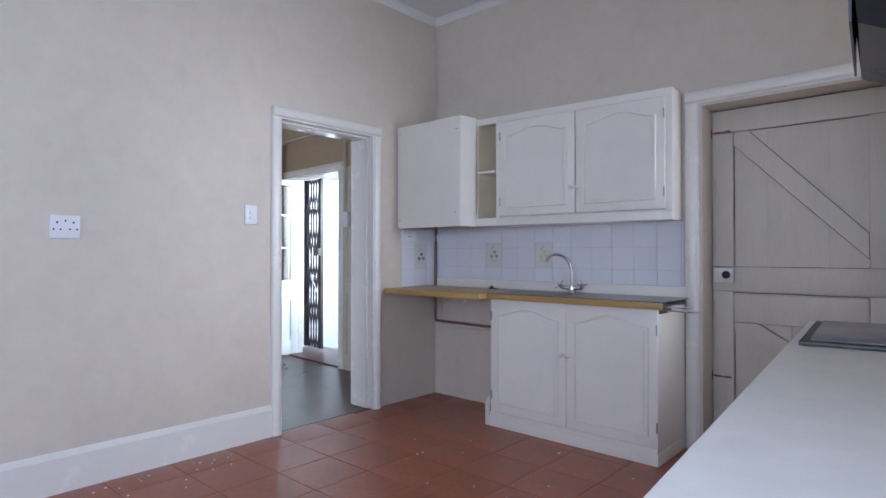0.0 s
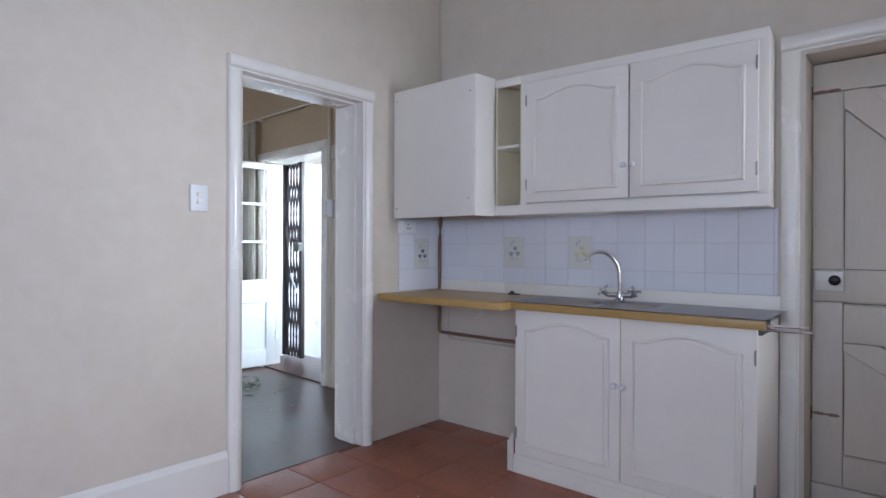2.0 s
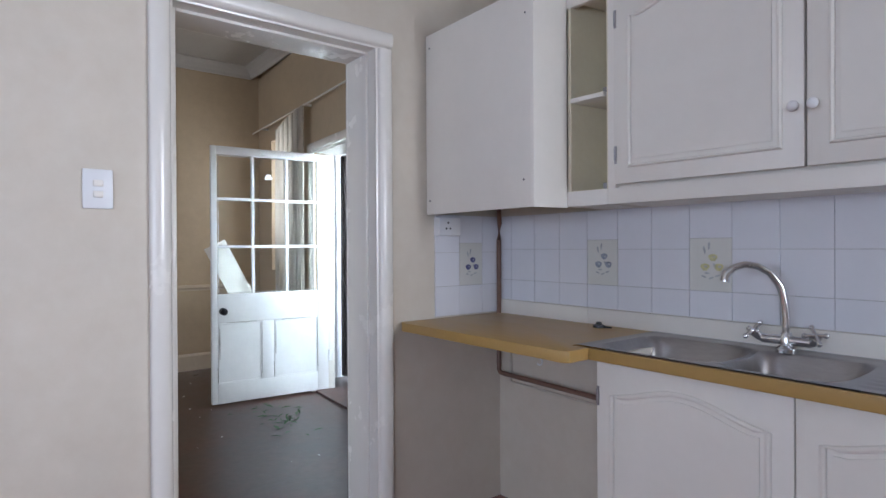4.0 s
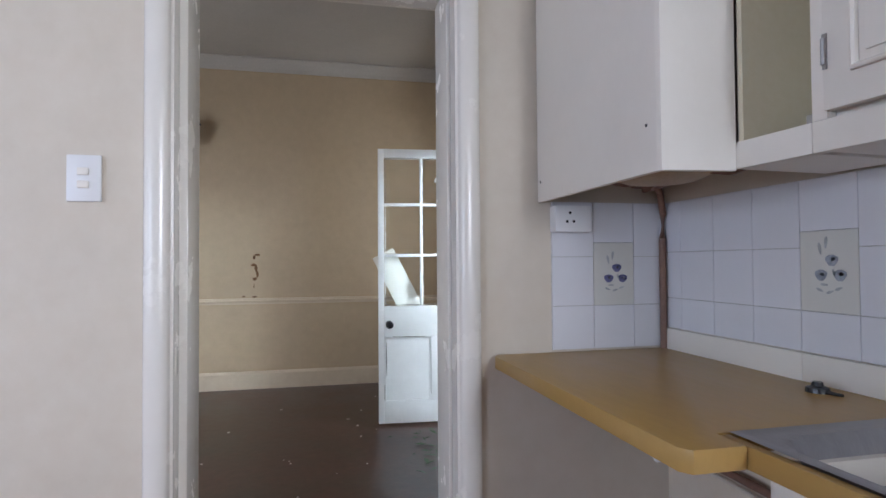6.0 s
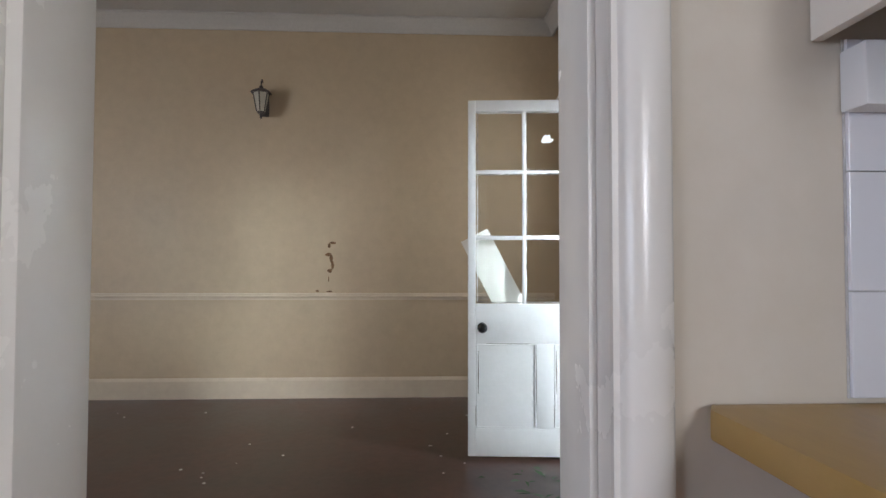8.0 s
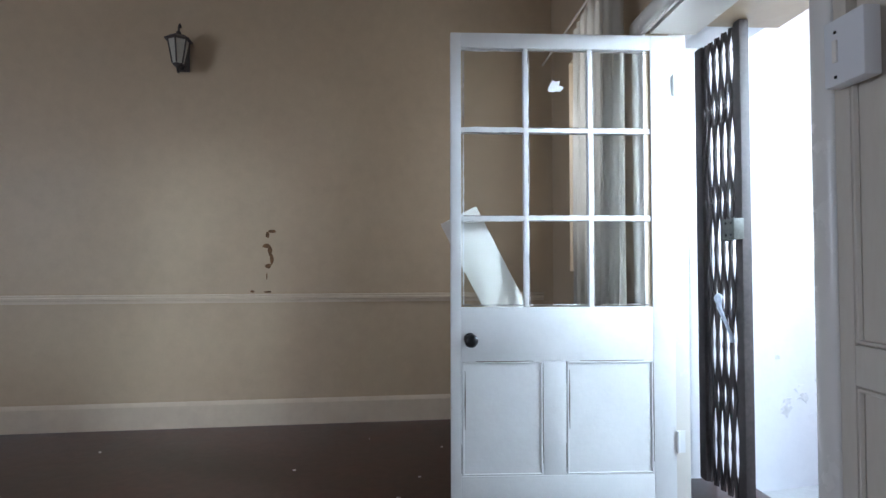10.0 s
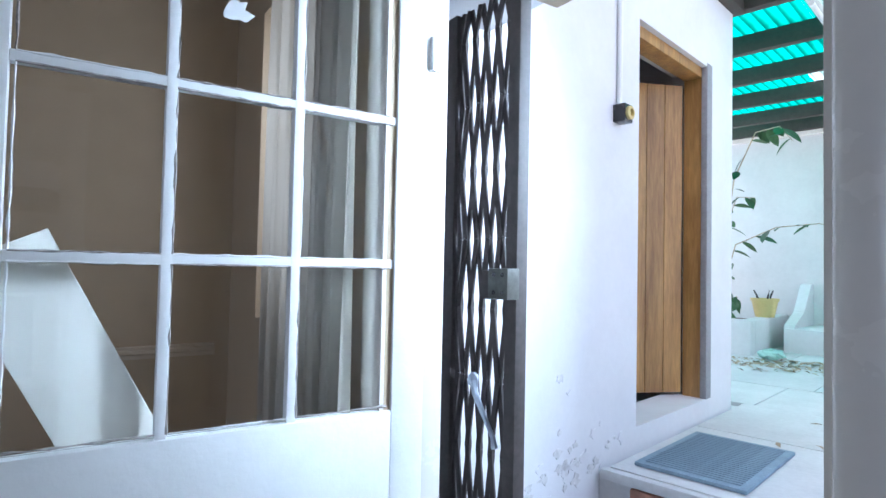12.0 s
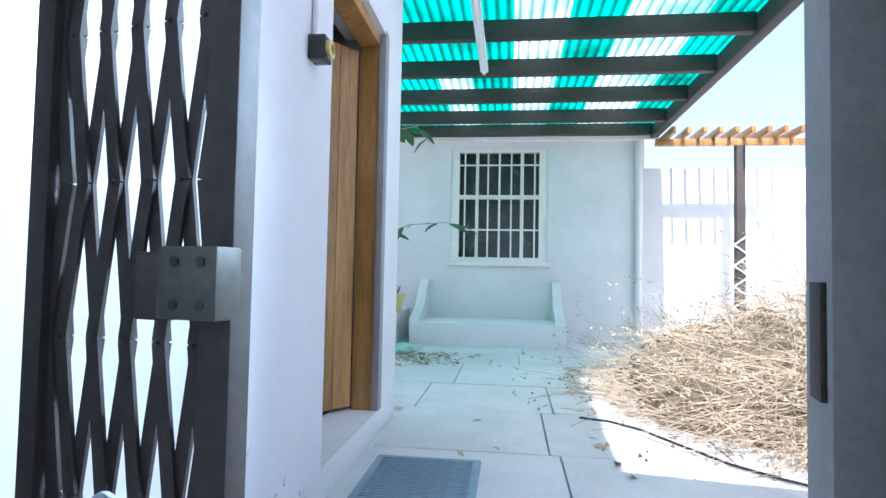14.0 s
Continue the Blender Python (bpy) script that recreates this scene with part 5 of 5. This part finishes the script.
ROWS_N = (0.966, 1.062, 1.207, 1.366)
x = -1.91 - 0.149 * 4
k = 0
while x < -0.41:
    a0, a1 = max(x, KX + 0.010), min(x + 0.149, -0.405)
    if a1 - a0 > 0.012:
        flower = k in (4, 7)
        zs = (0.966, 1.062, 1.245, 1.366) if flower else ROWS_N
        for z0, z1 in zip(zs, zs[1:]):
            tl_ = tile("tile", 'x', a0, a1, z0, z1, M_TILECREAM if flower and z0 > 1.0 and z1 < 1.3 else None)
            if flower and 1.0 < z0 < 1.1:
                motif(tl_, 'x', (a0 + a1) / 2, 1.150, M_MOTIFBLUE if k == 4 else M_MOTIFYEL, M_MOTIFGREY)
    x += 0.149
    k += 1
for i, (a0, a1) in enumerate(((3.481, 3.620), (3.620, 3.760), (3.760, KY - 0.010))):
    zs = (0.906, 1.041, 1.238, 1.366) if i == 1 else (0.906, 1.041, 1.194, 1.366)
    for z0, z1 in zip(zs, zs[1:]):
        tl_ = tile("tile", 'y', a0, a1, z0, z1, M_TILECREAM if i == 1 and 1.0 < z0 < 1.1 else None)
        if i == 1 and 1.0 < z0 < 1.1:
            motif(tl_, 'y', 3.69, 1.130, M_MOTIFNAVY, M_MOTIFGREY)

# pipes
pp = thing("water_pipe", "brown painted copper pipe in the corner above the worktop", "pipe")
bm = B()
sweep(bm, [(KX + 0.022, KY - 0.024, 0.898), (KX + 0.022, KY - 0.024, 1.25), (KX + 0.03, KY - 0.026, 1.33), (KX + 0.05, KY - 0.05, 1.40), (KX + 0.12, KY - 0.12, 1.42)], 0.011, 10)
part("pipe", bm, M_PIPE, pp)
pp = thing("waste_pipe", "brown painted pipe run below the worktop", "pipe")
bm = B()
sweep(bm, [(KX + 0.025, KY - 0.03, 0.86), (KX + 0.025, KY - 0.03, 0.625), (KX + 0.035, KY - 0.03, 0.612), (KX + 0.06, KY - 0.03, 0.61), (-1.547, KY - 0.03, 0.60)], 0.011, 10)
part("pipe", bm, M_PIPE, pp)
bm = B()
sweep(bm, [(KX + 0.09, KY - 0.015, 0.86), (KX + 0.09, KY - 0.015, 0.585), (KX + 0.10, KY - 0.015, 0.575), (-1.547, KY - 0.015, 0.565)], 0.006, 8)
part("thin_pipe", bm, M_PLANK, pp)
cb = thing("wall_cable", "painted cable up the corner above the cupboard", "cable")
bm = B()
sweep(bm, [(KX + 0.008, KY - 0.012, z / 10) for z in range(22, 31)], 0.006, 8)
part("cable", bm, M_PLANK, cb)
cl = thing("cable_bundle", "dark cables and dust below the water tank", "cables")
for k in range(5):
    bm = B()
    pts = [(KX + 0.05 + 0.10 * i + random.uniform(-0.02, 0.02), 3.56 + 0.05 * k + random.uniform(-0.02, 0.02), 1.41 + 0.015 * math.sin(i * 1.7 + k)) for i in range(6)]
    sweep(bm, pts, 0.008, 6)
    part("cable", bm, M_PIPE, cl)

# hook, plug, rack, clutter on the cupboards
hk = thing("cup_hook", "small white hook under the worktop edge", "hook")
bm = B()
sweep(bm, [(-1.70, 3.352, 0.867), (-1.70, 3.352, 0.850)] + [(-1.70 + 0.012 * math.sin(a / 2), 3.352, 0.838 + 0.012 * math.cos(a / 2)) for a in range(0, 9)], 0.003, 6)
part("hook", bm, M_PLASTIC, hk)
pgk = thing("sink_plug", "small black rubber sink plug on the worktop", "plug", pose(-1.80, 3.80, 0.8975))
bm = B()
lathe(bm, [(0.024, 0), (0.022, 0.012), (0.012, 0.016), (0.010, 0.024)], seg=16)
part("stopper", bm, M_BLACK, pgk)
bm = B()
cone(bm, (0.02, 0.0, 0.006), (0.055, 0.006, 0.006), 0.005, 0.003, 8)
part("tab", bm, M_BLACK, pgk)
rk = thing("towel_rail", "chrome folding towel rail on the end of the sink", "towel rail")
for j, (z, L) in enumerate(((0.872, 0.16), (0.850, 0.13), (0.845, 0.17))):
    bm = B()
    y = 3.47 + 0.035 * j
    sweep(bm, [(-0.395, y, z), (-0.395 + L, y + 0.03, z), (-0.395 + L, y + 0.05, z), (-0.395, y + 0.045, z)], 0.004, 8)
    part("rail", bm, M_CHROME, rk)
bm = B()
box(bm, -0.399, -0.380, 3.45, 3.60, 0.835, 0.885, 0.004)
part("bracket", bm, M_LOCK, rk)
pw = thing("paper_scraps", "scraps of card lying on the corner cupboard", "paper", pose(-2.15, 3.62, UZ1 + 0.0105))
bm = B()
box(bm, -0.12, 0.10, -0.06, 0.07, 0, 0.004, m=Matrix.Rotation(0.5, 4, 'Z'))
box(bm, -0.07, 0.08, -0.05, 0.05, 0.005, 0.008, m=Matrix.Rotation(0.2, 4, 'Z') @ Matrix.Rotation(-0.12, 4, 'Y') @ Matrix.Translation((0, 0, 0.008)))
part("card", bm, M_RUSTPAPER, pw)
pv = thing("pipe_fitting", "short dark plastic fitting lying on the cupboard", "fitting", pose(-1.79, 3.78, UZ1 + 0.0205))
bm = B()
cone(bm, (-0.05, 0, 0), (0.04, 0.01, 0), 0.020, 0.016, 14)
part("body", bm, M_BLACK, pv)
ws = thing("wood_offcuts", "thin white wood strips beside the sink cabinet", "wood strips")
for i in range(3):
    bm = B()
    box(bm, -1.585 + i * 0.012, -1.577 + i * 0.012, 3.44, 3.455, 0.0, 0.16 + 0.02 * i, 0.002)
    part("strip", bm, M_CAB, ws)
rnd = random.Random(6)
bm = B()
for k in range(40):
    p = (-2.35 + abs(rnd.gauss(0, 0.12)), rnd.uniform(1.0, 2.0), 0.003) if k < 26 else (rnd.uniform(-1.9, -0.4), rnd.uniform(2.3, 3.3), 0.003)
    ball(bm, p, rnd.uniform(0.003, 0.008), (1, 1, 0.4), 6)
tagged(solo("plaster_crumbs", bm, M_PLASTIC, "pale crumbs of plaster on the tile floor", "crumbs", "stuff"))

# ---- small things in the second room ----
def lantern():
    t = thing("wall_lantern", "black coach lantern with pale glass on the wall", "wall lamp", pose(RW + 0.002, 1.682, 2.395))
    bm = B()
    box(bm, 0, 0.012, -0.035, 0.035, -0.10, 0.10, 0.004)
    part("back_plate", bm, M_IRON, t)
    bm = B()
    sweep(bm, [(0.01, 0, -0.05), (0.05, 0, -0.10), (0.09, 0, -0.115), (0.12, 0, -0.10)], 0.009, 8)
    part("arm", bm, M_IRON, t)
    bm = B()
    sweep(bm, [(0.12, 0, 0.11), (0.12, 0, 0.15), (0.10, 0, 0.175), (0.08, 0, 0.16)], 0.006, 8)
    part("hanger", bm, M_IRON, t)
    bm = B()
    lathe(bm, [(0.03, -0.09), (0.035, -0.08), (0.062, 0.055), (0.062, 0.06), (0.0595, 0.06), (0.028, -0.085)], (0.12, 0, 0), 6)
    part("glass", bm, M_LAMPGLASS, t, "pale frosted glass")
    bm = B()
    lathe(bm, [(0.085, 0.06), (0.085, 0.068), (0.05, 0.09), (0.02, 0.10), (0.012, 0.12), (0.002, 0.125)], (0.12, 0, 0), 6)
    part("cap", bm, M_IRON, t)
    bm = B()
    lathe(bm, [(0.036, -0.088), (0.030, -0.10), (0.012, -0.11), (0.008, -0.14), (0.002, -0.145)], (0.12, 0, 0), 6)
    part("finial", bm, M_IRON, t)
    for k in range(6):
        a = 2 * math.pi * k / 6
        bm = B()
        sweep(bm, [(0.12 + 0.036 * math.cos(a), 0.036 * math.sin(a), -0.085), (0.12 + 0.065 * math.cos(a), 0.065 * math.sin(a), 0.062)], 0.005, 5)
        part("rib", bm, M_IRON, t)


lantern()
sc = thing("flaked_plaster", "dark flaked patch in the wall plaster", "wall damage")
rnd = random.Random(8)
for y, z, ry, rz in ((2.245, 1.262, 0.030, 0.014), (2.215, 1.238, 0.014, 0.024), (2.208, 1.165, 0.028, 0.016), (2.232, 1.135, 0.016, 0.036), (2.242, 1.08, 0.014, 0.040), (2.222, 1.035, 0.022, 0.018), (2.212, 0.965, 0.004, 0.03), (2.12, 0.868, 0.016, 0.008), (2.22, 0.864, 0.026, 0.007)):
    bm = B()
    poly = [(y + ry * rnd.uniform(0.7, 1.1) * math.cos(2 * math.pi * i / 10), z + rz * rnd.uniform(0.7, 1.1) * math.sin(2 * math.pi * i / 10)) for i in range(10)]
    prism(bm, poly, 'x', RW + 0.0005, RW + 0.003)
    part("patch", bm, M_RUST, sc, smooth=False)


def curtain(name, x0, x1, y, z0, z1, folds, depth, mt, label):
    t = thing(name, label, "curtain", NW, group="net curtains")
    bm = B()
    n = folds * 12
    rnd = random.Random(folds)
    ph = [rnd.uniform(-0.5, 0.5) for _ in range(n + 1)]
    rows = []
    for j in range(15):
        f = j / 14
        z = z0 + (z1 - z0) * f
        row = []
        for i in range(n + 1):
            s = i / n
            sag = 0.10 * (1 - s) ** 2 * f
            a = s * folds * 2 * math.pi + 0.5 * math.sin(s * 9 + f * 2.0)
            row.append(bm.verts.new((x0 + (x1 - x0) * s + 0.012 * math.sin(a * 0.5 + f * 4), y + depth * (0.55 + 0.45 * (1 - f)) * math.sin(a + ph[i] * 0.25), z - sag)))
        rows.append(row)
    for r0, r1 in zip(rows, rows[1:]):
        for i in range(n):
            bm.faces.new((r0[i], r0[i + 1], r1[i + 1], r1[i]))
    part("cloth", bm, mt, t)
    return t


curtain("curtain", -5.60, -4.865, KY - 0.085, 0.25, 2.42, 12, 0.026, M_CURTAIN, "pale net curtain hanging in folds before a window")
cr = thing("curtain_rail", "thin white curtain rail along the wall", "curtain rail", NW)
bm = B()
cone(bm, (RW + 0.08, KY - 0.07, 2.435), (-2.75, KY - 0.05, 2.435), 0.008)
part("rail", bm, M_TRIM, cr)
for x in (-6.1, -4.9, -3.7, -2.9):
    bm = B()
    box(bm, x - 0.008, x + 0.008, KY - 0.07, KY - 0.001, 2.425, 2.445)
    part("bracket", bm, M_TRIM, cr)
wr = thing("window_4", "white painted window behind the curtain", "window", NW, kind="structure")
for a in ((-6.0, -5.95, 1.0, 2.3), (-5.25, -5.20, 1.0, 2.3), (-5.62, -5.58, 1.05, 2.25), (-5.95, -5.25, 1.0, 1.05), (-5.95, -5.25, 2.25, 2.3)):
    bm = B()
    box(bm, a[0], a[1], KY + 0.2, KY + 0.25, a[2], a[3])
    part("window_frame", bm, M_TRIM, wr)

# panelled boarding beside the outer doorway, with a switch box
pn = thing("wall_panelling", "beige painted panelled boarding beside the doorway", "panelling", NW, kind="structure")
PX0, PX1 = EX1 + 0.088, -2.95
for a in ((PX0, PX0 + 0.045, 0.0, 2.04), (PX1 - 0.09, PX1, 0.0, 2.04), (PX0 + 0.045, PX1 - 0.09, 1.92, 2.04), (PX0 + 0.045, PX1 - 0.09, 0.77, 0.86), (PX0 + 0.045, PX1 - 0.09, 0.0, 0.16)):
    bm = B()
    box(bm, a[0], a[1], KY - 0.022, KY - 0.0005, a[2], a[3], 0.003)
    part("board", bm, M_PLANK, pn)
for z0, z1 in ((0.16, 0.77), (0.86, 1.92)):
    bm = B()
    box(bm, PX0 + 0.046, PX1 - 0.091, KY - 0.010, KY - 0.001, z0 + 0.001, z1 - 0.001)
    p = part("panel", bm, M_PLANK, pn)
    bm = B()
    x0, x1 = PX0 + 0.052, PX1 - 0.097
    sweep(bm, [(x0, KY - 0.014, z0 + 0.008), (x1, KY - 0.014, z0 + 0.008), (x1, KY - 0.014, z1 - 0.008), (x0, KY - 0.014, z1 - 0.008)], 0.008, 6, closed=True, up=(0, 1, 0))
    part("moulding", bm, M_PLANK, p)
sb = thing("switch_box", "white surface-mounted switch box with one rocker", "switch", NW)
bm = B()
box(bm, EX1 + 0.110, EX1 + 0.225, KY - 0.062, KY - 0.0225, 1.432, 1.58, 0.005)
part("box", bm, M_PLASTIC, sb)
bm = B()
box(bm, EX1 + 0.140, EX1 + 0.153, KY - 0.067, KY - 0.062, 1.482, 1.532, 0.002)
part("rocker", bm, M_CAB, sb)
for z in (1.45, 1.55):
    bm = B()
    cone(bm, (EX1 + 0.146, KY - 0.064, z), (EX1 + 0.146, KY - 0.0615, z), 0.004, seg=8)
    part("screw", bm, M_BLACK, sb)
ck = thing("switch_conduit", "painted conduit above the switch box", "conduit", NW)
bm = B()
box(bm, EX1 + 0.13, EX1 + 0.15, KY - 0.040, KY - 0.0225, 1.572, 2.44, 0.003)
part("trunking", bm, M_PLANK, ck)

# board leaning behind the glazed door, sticker, cloth on the gate
bd = thing("leaning_board", "white board leaning behind the glazed door", "board", GD @ pose(-4.842, 3.625, 0.0))
bm = B()
rot = Matrix.Translation((0, 0.115, 0.065)) @ Matrix.Rotation(radians(27), 4, 'X')
box(bm, -0.012, 0.0, -0.085, 0.085, 0.0, 1.36, 0.003, m=rot)
lowest = min(v.co.z for v in bm.verts)
bmesh.ops.translate(bm, vec=(0, 0, -lowest), verts=bm.verts)
part("board", bm, M_CAB, bd)
sk_ = thing("paper_sticker", "torn white paper sticker on the door glass", "sticker", GD)
bm = B()
rnd = random.Random(2)
prism(bm, [(3.533 + 0.036 * rnd.uniform(0.45, 1.1) * math.cos(2 * math.pi * i / 13), 1.79 + 0.036 * rnd.uniform(0.45, 1.1) * math.sin(2 * math.pi * i / 13)) for i in range(13)], 'x', -4.8025, -4.8015)
part("paper", bm, M_PLASTIC, sk_, smooth=False)
rg = thing("knotted_rag", "twisted pale cloth tied through the gate lattice", "rag", NW @ Matrix.Translation((-0.217, 0.134, -0.005)))
bm = B()
sweep(bm, [(-4.735, 4.115, 0.905), (-4.715, 4.105, 0.885), (-4.70, 4.10, 0.86), (-4.675, 4.10, 0.82), (-4.645, 4.10, 0.78), (-4.62, 4.105, 0.745), (-4.617, 4.11, 0.715)], [0.016, 0.014, 0.011, 0.007, 0.006, 0.007, 0.010], 8)
ball(bm, (-4.725, 4.105, 0.895), 0.019, (1, 0.7, 1.1), 10)
for v in bm.verts:
    v.co += Vector((noise.noise(v.co * 60), noise.noise(v.co * 60 + Vector((9, 0, 0))), 0)) * 0.006
part("cloth", bm, M_RAG, rg)
rnd = random.Random(15)
bm = B()
for k in range(70):
    ball(bm, (rnd.uniform(-6.1, -3.2), rnd.uniform(0.3, 3.6), 0.0), rnd.uniform(0.003, 0.009), (1, 1, 0.4), 6)
tagged(solo("floor_crumbs", bm, M_PLASTIC, "pale crumbs scattered on the dark floor", "crumbs", "stuff"))
rnd = random.Random(33)
bm = B()
for k in range(45):
    u, v = rnd.gauss(-4.35, 0.20), rnd.gauss(3.50, 0.12)
    m = Matrix.Translation((u, v, 0.004)) @ Euler((rnd.uniform(-0.3, 0.3), rnd.uniform(-0.3, 0.3), rnd.uniform(0, 6))).to_matrix().to_4x4()
    L = rnd.uniform(0.015, 0.05)
    bm.faces.new([bm.verts.new(m @ Vector(c)) for c in ((0, -L, 0), (L * 0.3, 0, 0.005), (0, L, 0), (-L * 0.3, 0, 0.005))])
tagged(solo("blown_leaves", bm, M_LEAF, "green leaves blown in over the floor", "leaves", "stuff"))

# ---- pieces: floor tiles and paving slabs ----
S = 0.333
tile_me = mesh_of("floor_tile", box(B(), -S / 2 + 0.0018, S / 2 - 0.0018, -S / 2 + 0.0018, S / 2 - 0.0018, -0.012, 0, 0.003), M_TERRA)
for i in range(11):
    for j in range(18):
        cx, cy = -2.205 - S / 2 + i * S, 1.685 - S * 10.5 + j * S
        x0, x1, y0, y1 = max(cx - S / 2, KX - 0.03), min(cx + S / 2, 1.09), max(cy - S / 2, -1.89), min(cy + S / 2, KY)
        if x1 - x0 < 0.02 or y1 - y0 < 0.02:
            continue
        if x0 < KX and not (2.42 < cy < 3.18):
            x0 = KX
        if (x1 - x0, y1 - y0) == (S, S) or (abs(x1 - x0 - S) < 1e-6 and abs(y1 - y0 - S) < 1e-6):
            shared("floor_tile", tile_me, floor_k, (cx, cy, random.uniform(-0.0006, 0.0006)))
        else:
            part("floor_tile", box(B(), x0 + 0.0018, x1 - 0.0018, y0 + 0.0018, y1 - 0.0018, -0.012, 0, 0.003), M_TERRA, floor_k)
rnd = random.Random(5)
v = 1.07
while v < 6.2:
    dv = rnd.choice((0.62, 0.75, 0.9))
    u = 0.03 if v < 2.65 else -2.6 + rnd.uniform(0, 0.3)
    while u < 4.2:
        du = rnd.uniform(0.7, 1.15)
        bm = B()
        box(bm, u + 0.004, u + du - 0.004, v + 0.004, v + dv - 0.004, -0.05, 0, 0.005)
        o = part("paving_slab", bm, M_PAVE, pave)
        o.location = (0, 0, GZ + rnd.uniform(-0.004, 0.001))
        o.rotation_euler = (rnd.uniform(-0.0008, 0.0008), rnd.uniform(-0.0008, 0.0008), 0)
        u += du
    v += dv
